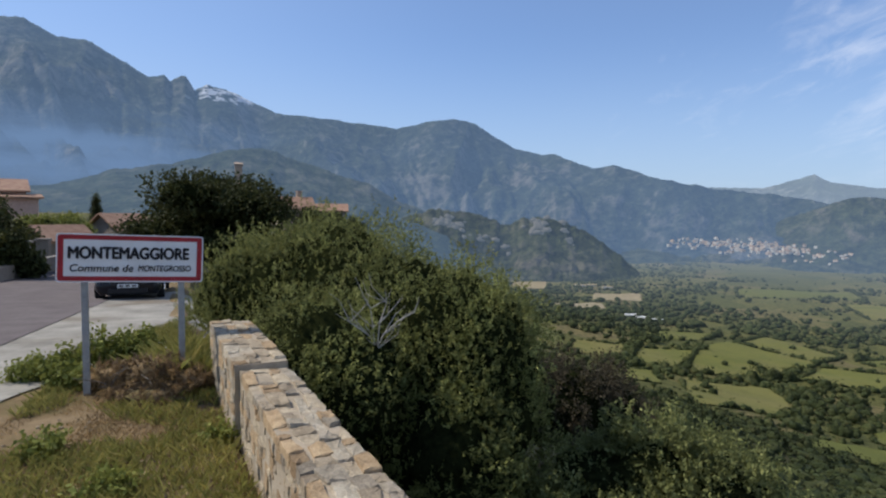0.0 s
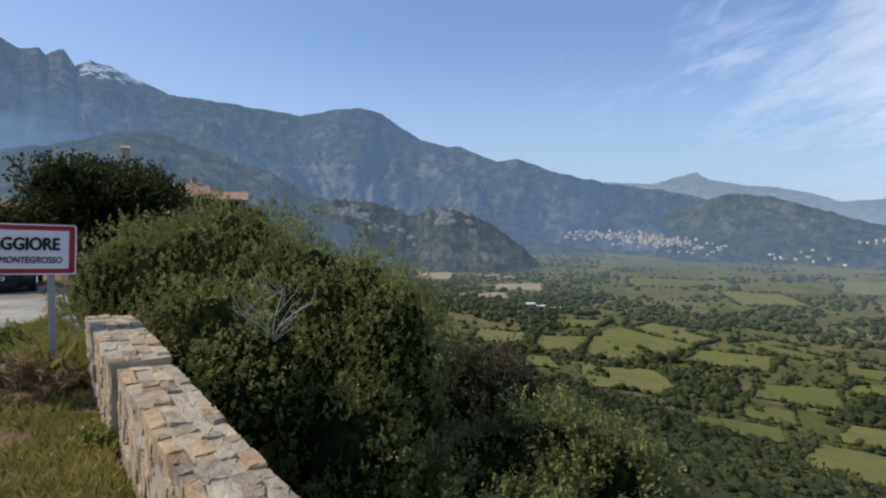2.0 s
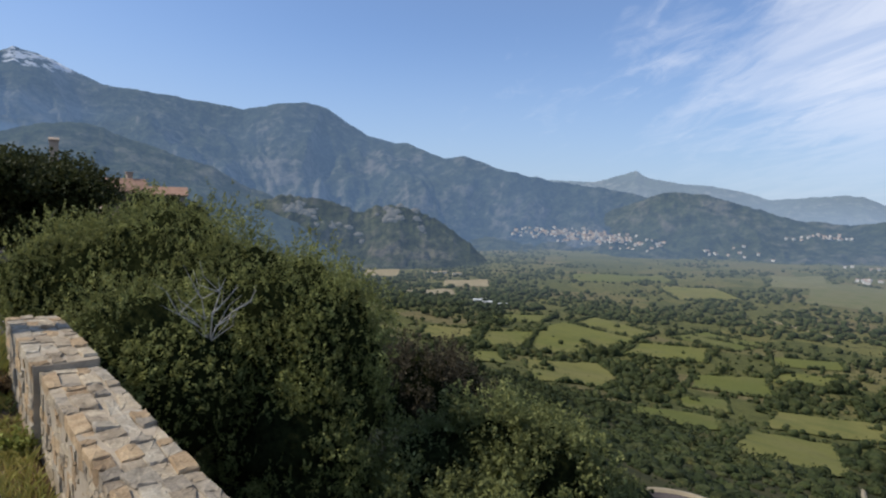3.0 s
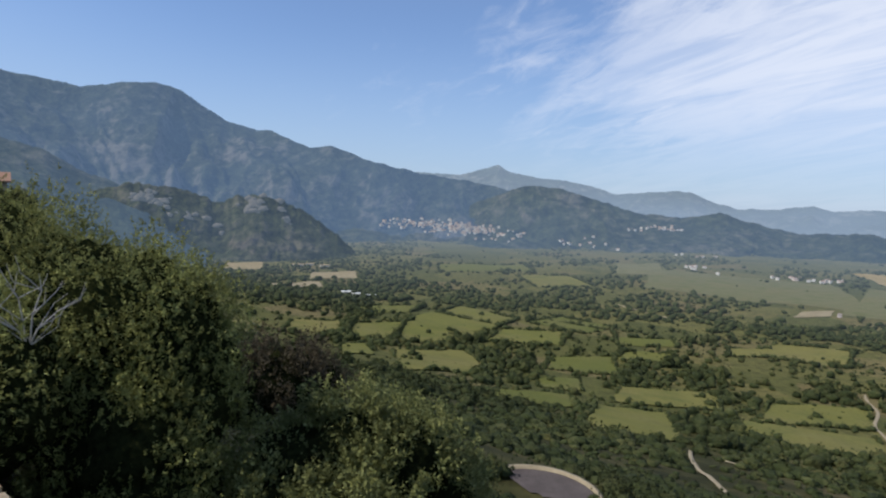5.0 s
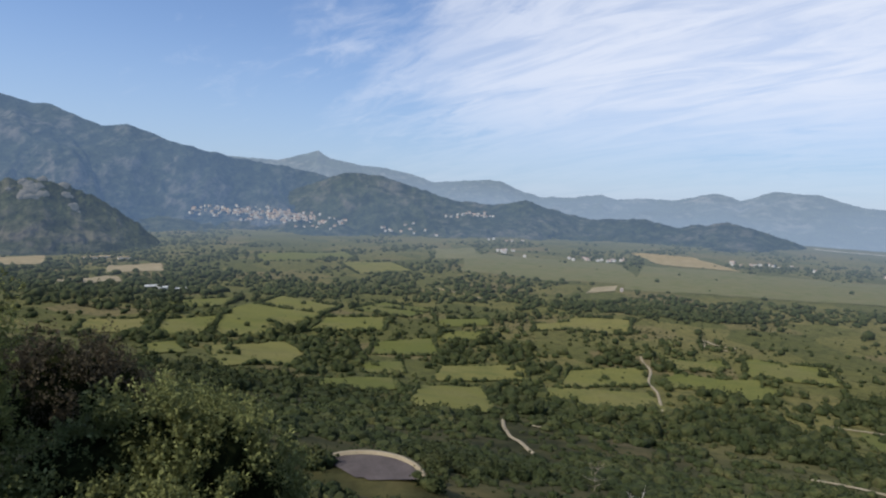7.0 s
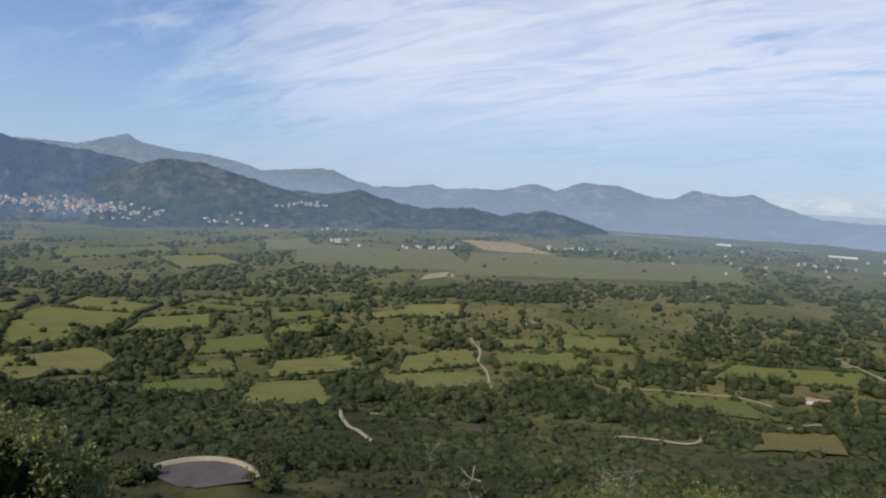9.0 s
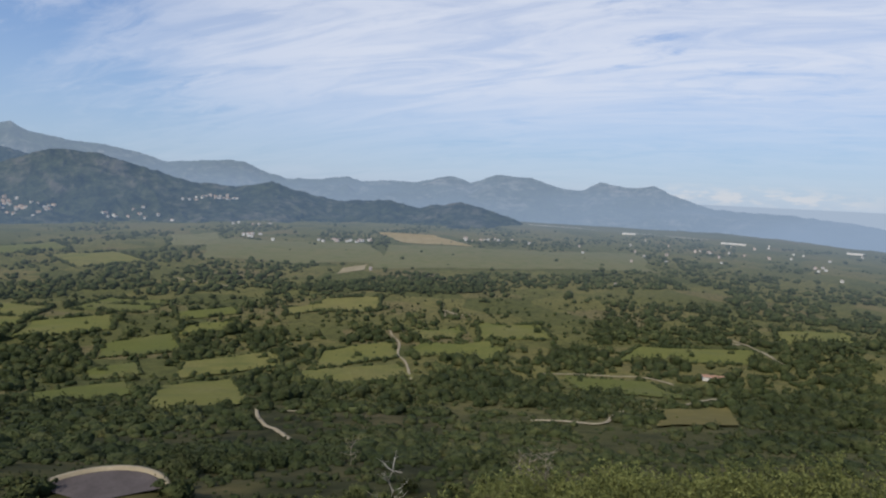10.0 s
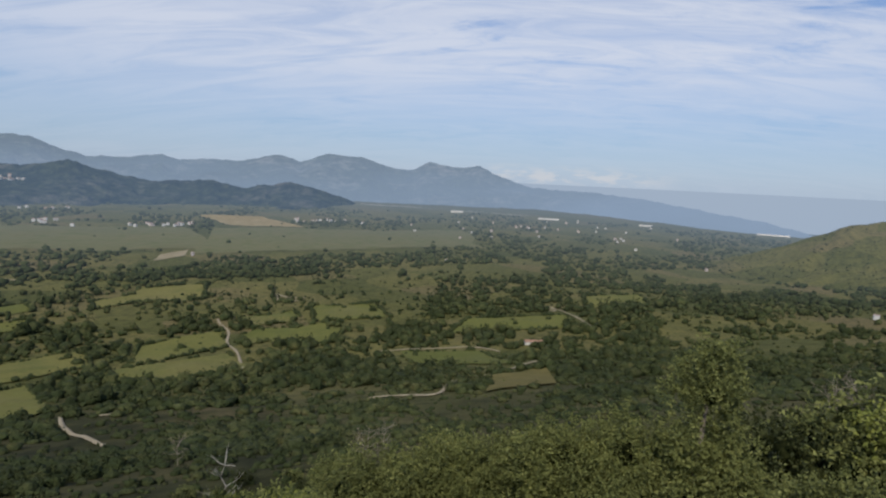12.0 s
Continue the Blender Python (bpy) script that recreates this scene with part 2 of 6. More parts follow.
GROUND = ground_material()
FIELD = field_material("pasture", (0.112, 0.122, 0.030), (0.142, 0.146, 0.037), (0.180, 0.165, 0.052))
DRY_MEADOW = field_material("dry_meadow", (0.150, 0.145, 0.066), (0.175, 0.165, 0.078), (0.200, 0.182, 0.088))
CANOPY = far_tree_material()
FAR_DUST = speckled("pale_far_concrete", (0.42, 0.42, 0.40), (0.55, 0.55, 0.53), 0.02)
DUST = speckled("pale_dust_track", (0.28, 0.235, 0.155), (0.40, 0.34, 0.24), 0.2, spec=0.1)
SCRUB = (0.030, 0.040, 0.018)
HAZE_BLUE = (0.175, 0.265, 0.415)
# mountain colours with haze painted in: share low, share high, tint, glow
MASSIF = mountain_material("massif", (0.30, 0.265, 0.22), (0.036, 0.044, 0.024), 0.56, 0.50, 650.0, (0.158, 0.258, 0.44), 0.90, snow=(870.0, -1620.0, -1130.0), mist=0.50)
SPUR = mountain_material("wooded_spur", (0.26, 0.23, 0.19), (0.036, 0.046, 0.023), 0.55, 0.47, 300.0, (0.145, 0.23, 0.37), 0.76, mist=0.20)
KNOLL = mountain_material("rocky_knoll", (0.25, 0.21, 0.165), (0.036, 0.042, 0.018), 0.36, 0.29, 60.0, HAZE_BLUE, 0.66)
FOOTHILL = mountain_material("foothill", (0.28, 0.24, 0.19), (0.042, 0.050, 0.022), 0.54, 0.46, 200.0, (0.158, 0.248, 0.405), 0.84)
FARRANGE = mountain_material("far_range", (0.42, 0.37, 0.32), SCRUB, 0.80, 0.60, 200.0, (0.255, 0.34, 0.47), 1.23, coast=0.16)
ASPHALT = speckled("worn_asphalt", (0.130, 0.110, 0.107), (0.172, 0.148, 0.144), 1.5, 0.95, 0.25, 0.004, spec=0.1)
DARK_ASPHALT = speckled("patched_asphalt", (0.080, 0.068, 0.066), (0.120, 0.103, 0.098), 0.4, 0.95, 0.25, 0.004, spec=0.05)
CONCRETE = speckled("cracked_concrete", (0.22, 0.205, 0.175), (0.40, 0.375, 0.325), 1.3, 0.9, 0.3, 0.006, c=(0.21, 0.18, 0.14), spec=0.1)
MORTAR = speckled("mortar", (0.31, 0.255, 0.18), (0.44, 0.365, 0.27), 4, 0.95, 0.5, 0.01)
STEEL = speckled("galvanised_steel", (0.30, 0.32, 0.34), (0.42, 0.44, 0.46), 6, 0.5, 0.05, 0.001, metal=0.6)
BARK = speckled("grey_bark", (0.16, 0.13, 0.10), (0.30, 0.26, 0.21), 9, 0.95, 0.6, 0.01)
DEADWOOD = speckled("bleached_dead_wood", (0.34, 0.31, 0.27), (0.52, 0.49, 0.44), 9, 0.95, 0.5, 0.005)
LEAF_BROOM = leafy("lentisk_leaf", (0.038, 0.047, 0.015), (0.205, 0.220, 0.066), (0.54, 0.54, 0.19))
LEAF_SHOOT = leafy("broom_shoot", (0.064, 0.074, 0.024), (0.165, 0.180, 0.056), (0.37, 0.375, 0.13))
LEAF_OLIVE = leafy("wild_olive_leaf", (0.060, 0.070, 0.025), (0.190, 0.205, 0.070), (0.40, 0.41, 0.16))
LEAF_OAK = leafy("holm_oak_leaf", (0.016, 0.022, 0.008), (0.048, 0.056, 0.018), (0.115, 0.120, 0.040))
LEAF_BROWN = leafy("dry_twig", (0.040, 0.034, 0.022), (0.085, 0.070, 0.042), (0.14, 0.115, 0.070))
DRY_LITTER = leafy("dry_litter", (0.085, 0.055, 0.030), (0.21, 0.14, 0.075), (0.38, 0.27, 0.15))
LEAF_BRIGHT = leafy("fresh_weed_leaf", (0.085, 0.105, 0.022), (0.21, 0.23, 0.052), (0.40, 0.40, 0.11))
GRASS = leafy("grass_blade", (0.12, 0.14, 0.032), (0.29, 0.28, 0.068), (0.58, 0.48, 0.19))
STRAW = leafy("dry_straw", (0.21, 0.13, 0.06), (0.41, 0.275, 0.13), (0.58, 0.43, 0.22))


def soil_material():
    m, n = material("dry_verge_soil")
    pos = n.add("NewGeometry").outputs["Position"]
    a, b, c = n.noise(pos, 0.9, 5, 0.6), n.noise(pos, 6, 5, 0.65), n.noise(pos, 40, 4)
    col = n.ramp(a, [(0.30, (0.115, 0.105, 0.042)), (0.48, (0.21, 0.150, 0.080)), (0.7, (0.31, 0.235, 0.148))])
    col = n.mix(0.6, col, n.ramp(b, [(0.3, (0.45, 0.42, 0.4)), (0.7, (1.1, 1.1, 1.1))]), "MULTIPLY")
    finish(n, col, 0.95, c, 0.6, 0.02, spec=0.1)
    return m


SOIL = soil_material()


# near-black colour that paints the deep shade inside bushes and crowns
def inner_shade_material():
    m, n = material("painted_inner_shade")
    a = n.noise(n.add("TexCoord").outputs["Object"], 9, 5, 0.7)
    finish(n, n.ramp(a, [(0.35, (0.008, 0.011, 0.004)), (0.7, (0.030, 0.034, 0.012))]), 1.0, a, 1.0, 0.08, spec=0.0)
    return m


INNER_SHADE = inner_shade_material()


# ---- mesh helpers ----
def hash2(ix, iy, seed):
    h = np.sin(ix * 127.1 + iy * 311.7 + seed * 74.7) * 43758.5453
    return h - np.floor(h)


def vnoise(x, y, seed=0):
    x, y = np.asarray(x, float), np.asarray(y, float)
    ix, iy = np.floor(x), np.floor(y)
    u, v = x - ix, y - iy
    u, v = u * u * (3 - 2 * u), v * v * (3 - 2 * v)
    a, b = hash2(ix, iy, seed), hash2(ix + 1, iy, seed)
    c, d = hash2(ix, iy + 1, seed), hash2(ix + 1, iy + 1, seed)
    return a + (b - a) * u + (c - a) * v + (a - b - c + d) * u * v


def fbm(x, y, octaves=4, seed=0):
    total, amp, norm = 0.0, 1.0, 0.0
    for i in range(octaves):
        total = total + amp * vnoise(np.asarray(x) * 2 ** i, np.asarray(y) * 2 ** i, seed + i)
        norm += amp
        amp *= 0.5
    return total / norm


def ridged(x, y, octaves=5, seed=0):
    total, amp, norm = 0.0, 1.0, 0.0
    for i in range(octaves):
        total = total + amp * (1 - np.abs(2 * vnoise(np.asarray(x) * 2.03 ** i, np.asarray(y) * 2.03 ** i, seed + i) - 1))
        norm += amp
        amp *= 0.52
    return total / norm


def mesh_of(name, verts, faces, mats, smooth=False):
    """A mesh from numpy arrays; all faces have the same number of corners."""
    verts, faces = np.asarray(verts, np.float32), np.asarray(faces, np.int32)
    me = bpy.data.meshes.new(name)
    k = faces.shape[1]
    me.vertices.add(len(verts))
    me.vertices.foreach_set("co", verts.ravel())
    me.loops.add(faces.size)
    me.loops.foreach_set("vertex_index", faces.ravel())
    me.polygons.add(len(faces))
    me.polygons.foreach_set("loop_start", np.arange(0, faces.size, k, dtype=np.int32))
    me.polygons.foreach_set("loop_total", np.full(len(faces), k, np.int32))
    me.update(calc_edges=True)
    for m in mats if isinstance(mats, (list, tuple)) else [mats]:
        me.materials.append(m)
    if smooth:
        me.polygons.foreach_set("use_smooth", np.ones(len(faces), bool))
    return me


def grid_faces(rows, cols, wrap=False):
    i, j = np.meshgrid(np.arange(rows - 1), np.arange(cols if wrap else cols - 1), indexing="ij")
    k = (j + 1) % cols
    return np.stack([i * cols + j, i * cols + k, (i + 1) * cols + k, (i + 1) * cols + j], -1).reshape(-1, 4)


def part(name, bm, mat, parent=None, label="", smooth=False):
    """Links a bmesh (or a ready mesh) as one mesh object."""
    if isinstance(bm, bmesh.types.BMesh):
        me = bpy.data.meshes.new(name)
        bm.normal_update()
        bm.to_mesh(me)
        bm.free()
        me.materials.append(mat)
        if smooth:
            for f in me.polygons:
                f.use_smooth = True
    else:
        me = bm
    ob = new(name, me)
    if parent:
        ob.parent = parent
    return tagged(ob, label)


def box(bm, x0, x1, y0, y1, z0, z1, bevel=0.0, m=None):
    r = bmesh.ops.create_cube(bm, size=1.0, matrix=Matrix.Translation(((x0 + x1) / 2, (y0 + y1) / 2, (z0 + z1) / 2)) @ Matrix.Diagonal((x1 - x0, y1 - y0, z1 - z0, 1)))
    vs = r["verts"]
    if bevel:
        es = {e for v in vs for e in v.link_edges}
        vs = bmesh.ops.bevel(bm, geom=list(es), offset=bevel, segments=2, affect="EDGES", profile=0.6)["verts"]
    if m:
        bmesh.ops.transform(bm, matrix=m, verts=vs)
    return vs


def tube(bm, points, radii, sides=7):
    """A tapered limb along points."""
    rings = []
    for i, p in enumerate(points):
        p = Vector(p)
        d = (Vector(points[min(i + 1, len(points) - 1)]) - Vector(points[max(i - 1, 0)])).normalized()
        q = d.to_track_quat("Z", "Y")
        rings.append([bm.verts.new(p + q @ Vector((math.cos(a) * radii[i], math.sin(a) * radii[i], 0))) for a in (2 * math.pi * k / sides for k in range(sides))])
    for a, b in zip(rings, rings[1:]):
        for k in range(sides):
            bm.faces.new((a[k], a[(k + 1) % sides], b[(k + 1) % sides], b[k]))
    bm.faces.new(rings[0][::-1]), bm.faces.new(rings[-1])


def polar(az, r):
    return r * math.sin(radians(az)), r * math.cos(radians(az))


# ---- the lie of the land: a terrace by the road, a hillside, a wide plain ----
WALL_AT, WALL_DIR, WALL_OUT = (-0.155, 2.90), (-0.443, 0.896), (0.896, 0.443)
FALL_S = (-50, -0.5, 0, 1, 3, 6, 12, 30, 50, 65, 80, 130, 200, 300, 450, 600, 800, 1000, 1300, 2000, 2600, 3200, 4000, 5200)
FALL_Z = (0, 0, -0.6, -1.2, -2.2, -3.6, -6.8, -16.8, -27.2, -34.2, -38.5, -60, -86, -116, -150, -172, -192, -206, -206, -196, -182, -180, -180, -180)
EYE_Z = 2.05
SEA_Z = -190.0


def land(x, y):
    x, y = np.asarray(x, float), np.asarray(y, float)
    s = (x - WALL_AT[0]) * WALL_OUT[0] + (y - WALL_AT[1]) * WALL_OUT[1]
    r = np.hypot(x, y)
    z = np.interp(s, FALL_S, FALL_Z)
    z = z - np.where(s < 0, np.clip((y - 7.5) * 0.045, 0, 0.9) * np.clip(-s / 0.6, 0, 1), 0)
    rough = np.clip((s - 2) / 60, 0, 1)
    z = z + rough * (fbm(x / 60, y / 60, 4, 3) - 0.5) * 5.0 + np.clip((r - 200) / 800, 0, 1) * (fbm(x / 420, y / 420, 3, 9) - 0.5) * 14
    # a level shelf for the hairpin bend
    h = np.exp(-(((x - 43.8) ** 2 + (y - 58.5) ** 2) / 10.5 ** 2) ** 2)
    z = z * (1 - h) + (-34.36) * h
    # the coast drops towards the bay
    az = np.degrees(np.arctan2(x, y))
    coast = np.clip((az - 96) / 16, 0, 1) * np.clip((r - 2300) / 500, 0, 1)
    return z * (1 - coast) + (SEA_Z - 12) * coast


def build_ground():
    az = np.radians(np.concatenate([np.arange(-50, 128, 0.35), np.arange(128, 310, 3.0)]))
    r = np.concatenate([[0.02], np.linspace(0.4, 14, 30), np.geomspace(14.6, 4750, 330)])
    R, A = np.meshgrid(r, az, indexing="ij")
    x, y = R * np.sin(A), R * np.cos(A)
    z = land(x, y)
    verts = np.stack([x, y, z], -1).reshape(-1, 3)
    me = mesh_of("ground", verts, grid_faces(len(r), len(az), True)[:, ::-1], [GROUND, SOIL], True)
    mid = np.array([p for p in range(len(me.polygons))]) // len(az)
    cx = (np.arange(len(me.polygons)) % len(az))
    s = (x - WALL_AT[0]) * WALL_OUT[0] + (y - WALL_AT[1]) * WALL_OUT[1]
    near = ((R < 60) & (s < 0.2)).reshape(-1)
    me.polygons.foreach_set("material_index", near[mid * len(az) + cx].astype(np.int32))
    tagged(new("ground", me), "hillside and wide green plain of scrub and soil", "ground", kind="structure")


build_ground()

# ---- mountains: each a body of rock with spurs, from foot to crest ----
def mountain(name, label, mat, crest, r_crest, r_foot, spur, seed, jag=0.12, step=0.16, rows=64, bend=None, rough=1.0):
    """crest: summits and saddles as (bearing, elevation) in degrees."""
    az = np.arange(crest[0][0], crest[-1][0] + step / 2, step)
    el = np.interp(az, [c[0] for c in crest], [c[1] for c in crest])
    el = el + (fbm(az * 0.9, az * 0 + seed, 4, seed) - 0.5) * jag * 2.2 + (fbm(az * 4.0, az * 0, 3, seed + 5) - 0.5) * jag
    t = np.concatenate([np.linspace(0, 1, rows), [1.06, 1.15]])
    T, A = np.meshgrid(t, np.radians(az), indexing="ij")
    E = np.broadcast_to(np.radians(el), T.shape)
    wander = (fbm(np.degrees(A) * 0.14, A * 0, 2, seed + 8) - 0.5) * 0.16 * (r_crest - r_foot)
    if bend:  # the range curves nearer past a bearing
        k = np.clip((np.degrees(A) - bend[0]) / (bend[1] - bend[0]), 0, 1)
        r_crest, r_foot = r_crest + (bend[2] - r_crest) * k, r_foot + (bend[3] - r_foot) * k
    R = r_foot + (r_crest - r_foot + wander) * T
    x, y = R * np.sin(A), R * np.cos(A)
    top = EYE_Z + (r_crest + wander) * np.tan(E)
    foot = land(r_foot * np.sin(A), r_foot * np.cos(A)) - 25
    shape = np.where(T <= 1, 0.30 * T + 0.70 * T ** 1.7, 1 - (T - 1) * 3.0)
    z = foot + (top - foot) * shape
    # spurs and gullies run slantwise down the face, dying out at foot and crest
    D = np.degrees(A)
    k = ridged(x / spur, y / spur, 6, seed + 2) - 0.62
    warp = fbm(D * 0.2, T * 2.0, 3, seed + 6) * 1.4
    k2 = ridged(D * 0.085 + T * 0.9 + warp, T * 0.7 + warp, 5, seed + 4) - 0.6
    k3 = ridged(D * 0.10 - T * 1.1 + warp, T * 0.6 - warp, 5, seed + 14) - 0.6
    amp = np.clip(T * 3, 0, 1) * np.clip((1.0 - T) * 3.2, 0, 1)
    z = z + rough * amp * (top - foot) * (0.22 * k + 0.34 * k2 + 0.20 * k3)
    # nothing on the face stands above its crest
    limit = EYE_Z + R * np.tan(E - np.radians(0.35) * np.clip((1 - T) * 5, 0, 1))
    z = np.where(T < 1, np.minimum(z, np.maximum(limit, foot)), z)
    me = mesh_of(name, np.stack([x, y, z], -1).reshape(-1, 3), grid_faces(len(t), len(az))[:, ::-1], mat, True)
    return tagged(new(name, me), label, "mountain", kind="structure")


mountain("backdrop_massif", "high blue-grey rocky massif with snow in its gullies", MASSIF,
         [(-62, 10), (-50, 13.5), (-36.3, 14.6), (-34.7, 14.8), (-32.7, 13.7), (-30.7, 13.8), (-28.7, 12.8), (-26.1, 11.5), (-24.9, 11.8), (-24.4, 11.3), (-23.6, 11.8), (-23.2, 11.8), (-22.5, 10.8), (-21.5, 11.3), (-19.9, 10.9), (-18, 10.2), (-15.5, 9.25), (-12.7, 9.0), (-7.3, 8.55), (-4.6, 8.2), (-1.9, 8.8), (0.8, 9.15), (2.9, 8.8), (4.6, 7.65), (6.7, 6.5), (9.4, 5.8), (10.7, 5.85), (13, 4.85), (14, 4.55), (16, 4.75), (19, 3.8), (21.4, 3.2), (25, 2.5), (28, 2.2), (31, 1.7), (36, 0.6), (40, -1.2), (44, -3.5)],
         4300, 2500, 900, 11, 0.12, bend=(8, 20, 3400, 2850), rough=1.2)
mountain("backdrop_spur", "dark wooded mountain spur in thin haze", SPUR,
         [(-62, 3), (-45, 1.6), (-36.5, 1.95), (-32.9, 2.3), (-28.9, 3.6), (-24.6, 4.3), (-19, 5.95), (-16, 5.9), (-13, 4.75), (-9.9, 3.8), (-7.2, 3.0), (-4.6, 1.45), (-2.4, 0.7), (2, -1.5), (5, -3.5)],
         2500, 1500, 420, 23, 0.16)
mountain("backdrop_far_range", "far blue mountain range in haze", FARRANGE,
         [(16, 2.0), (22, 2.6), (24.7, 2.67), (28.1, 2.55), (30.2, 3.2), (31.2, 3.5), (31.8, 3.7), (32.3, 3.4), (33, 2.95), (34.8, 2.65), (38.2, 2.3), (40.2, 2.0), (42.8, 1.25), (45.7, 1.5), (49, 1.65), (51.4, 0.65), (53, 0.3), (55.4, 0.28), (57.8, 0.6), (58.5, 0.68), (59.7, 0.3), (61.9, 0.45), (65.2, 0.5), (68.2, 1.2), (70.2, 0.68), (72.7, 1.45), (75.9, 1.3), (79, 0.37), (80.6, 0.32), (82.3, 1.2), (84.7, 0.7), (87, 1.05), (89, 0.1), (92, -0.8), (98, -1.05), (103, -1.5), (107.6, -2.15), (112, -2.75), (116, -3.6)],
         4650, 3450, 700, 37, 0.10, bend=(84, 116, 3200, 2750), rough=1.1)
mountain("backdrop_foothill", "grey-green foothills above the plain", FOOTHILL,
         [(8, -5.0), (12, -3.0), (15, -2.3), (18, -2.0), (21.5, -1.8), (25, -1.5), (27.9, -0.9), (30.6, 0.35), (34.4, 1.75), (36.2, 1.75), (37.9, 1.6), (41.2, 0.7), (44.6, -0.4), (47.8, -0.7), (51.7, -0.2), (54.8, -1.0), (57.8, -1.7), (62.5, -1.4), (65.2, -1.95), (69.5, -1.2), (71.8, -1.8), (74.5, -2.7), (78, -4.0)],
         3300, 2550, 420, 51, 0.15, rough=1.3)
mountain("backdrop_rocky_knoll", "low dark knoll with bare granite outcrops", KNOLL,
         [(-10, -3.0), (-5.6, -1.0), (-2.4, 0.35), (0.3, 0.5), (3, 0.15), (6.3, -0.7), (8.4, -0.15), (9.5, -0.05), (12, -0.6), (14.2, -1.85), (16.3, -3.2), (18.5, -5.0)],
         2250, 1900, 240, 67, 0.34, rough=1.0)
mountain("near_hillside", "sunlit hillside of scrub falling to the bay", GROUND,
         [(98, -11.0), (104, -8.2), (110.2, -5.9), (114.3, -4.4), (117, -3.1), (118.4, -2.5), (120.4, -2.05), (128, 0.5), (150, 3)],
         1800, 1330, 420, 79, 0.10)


def build_sea():
    az = np.radians(np.arange(88, 190, 1.0))
    D = np.degrees(az)
    edge = np.interp(D, [84, 116], [4600, 3150])
    r = np.linspace(0, 1, 8)
    R = edge[None, :] + (4930 - edge[None, :]) * r[:, None]
    A = np.broadcast_to(az, R.shape)
    Z = SEA_Z + (-36 - SEA_Z) * r[:, None] ** 0.8 + 0 * R
    m, n = material("hazy_sea")
    pos = n.add("NewGeometry").outputs["Position"]
    b = n.noise(n.mapped(pos, (1, 1, 1)), 0.02, 5)
    # nine tenths of the water's look is painted haze emission
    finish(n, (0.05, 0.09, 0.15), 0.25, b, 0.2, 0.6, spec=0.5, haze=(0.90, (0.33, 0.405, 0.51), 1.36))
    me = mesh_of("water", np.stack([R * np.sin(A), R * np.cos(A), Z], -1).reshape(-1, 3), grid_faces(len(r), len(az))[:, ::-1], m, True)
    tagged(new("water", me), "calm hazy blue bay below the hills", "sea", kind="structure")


build_sea()

# ---- foliage helpers ----
def leaves(name, blobs, count, size, mat, seed=1, long=1.9, shell=0.55, up=0.35, rel=0.0, per=9):
    """Many small leaves through and round ellipsoids (x, y, z, rx, ry, rz), in sprigs."""
    rng = np.random.default_rng(seed)
    b = np.array(blobs, float)
    w = (b[:, 3] * b[:, 4] * b[:, 5]) ** (2 / 3)
    n_sprig = count // per
    pick = rng.choice(len(b), n_sprig, p=w / w.sum())
    d = rng.normal(size=(n_sprig, 3))
    d /= np.linalg.norm(d, axis=1, keepdims=True)
    rad = shell + (1.06 - shell) * rng.random(n_sprig) ** 0.6
    lump = 0.80 + 0.42 * vnoise(d[:, 0] * 2.7 + pick * 3.1, d[:, 1] * 2.7 + d[:, 2] * 2.1, seed)
    c = b[pick, :3] + d * b[pick, 3:] * (rad * lump)[:, None]
    axis = d * 0.6 + np.array([0, 0, 0.8]) + rng.normal(size=(n_sprig, 3)) * 0.35
    axis /= np.linalg.norm(axis, axis=1, keepdims=True)
    c, axis = np.repeat(c, per, 0), np.repeat(axis, per, 0)
    k = np.tile(np.linspace(-0.5, 0.5, per), n_sprig)
    sz = np.repeat(b[pick, 3] * rel, per) if rel else np.full(len(c), size)  # rel: leaf size by the clump's radius
    c = c + axis * (k * sz * 5.0)[:, None] + rng.normal(size=c.shape) * sz[:, None] * 0.7
    la = axis * 0.5 + rng.normal(size=c.shape)
    la /= np.linalg.norm(la, axis=1, keepdims=True)
    nn = rng.normal(size=c.shape) + np.array([0, 0, up * 2])
    lb = np.cross(la, nn)
    lb /= np.linalg.norm(lb, axis=1, keepdims=True) + 1e-6
    s = (sz * rng.uniform(0.6, 1.35, len(c)))[:, None]
    v = np.stack([c - la * s * long * 0.5, c + lb * s * 0.5, c + la * s * long * 0.5, c - lb * s * 0.5], 1).reshape(-1, 3)
    f = np.arange(len(v)).reshape(-1, 4)
    return mesh_of(name, v, f, mat)


_ICO = {}


def ico(level):
    if level not in _ICO:
        bm = bmesh.new()
        bmesh.ops.create_icosphere(bm, subdivisions=level, radius=1.0)
        _ICO[level] = (np.array([v.co for v in bm.verts]), np.array([[v.index for v in f.verts] for f in bm.faces]))
        bm.free()
    return _ICO[level]


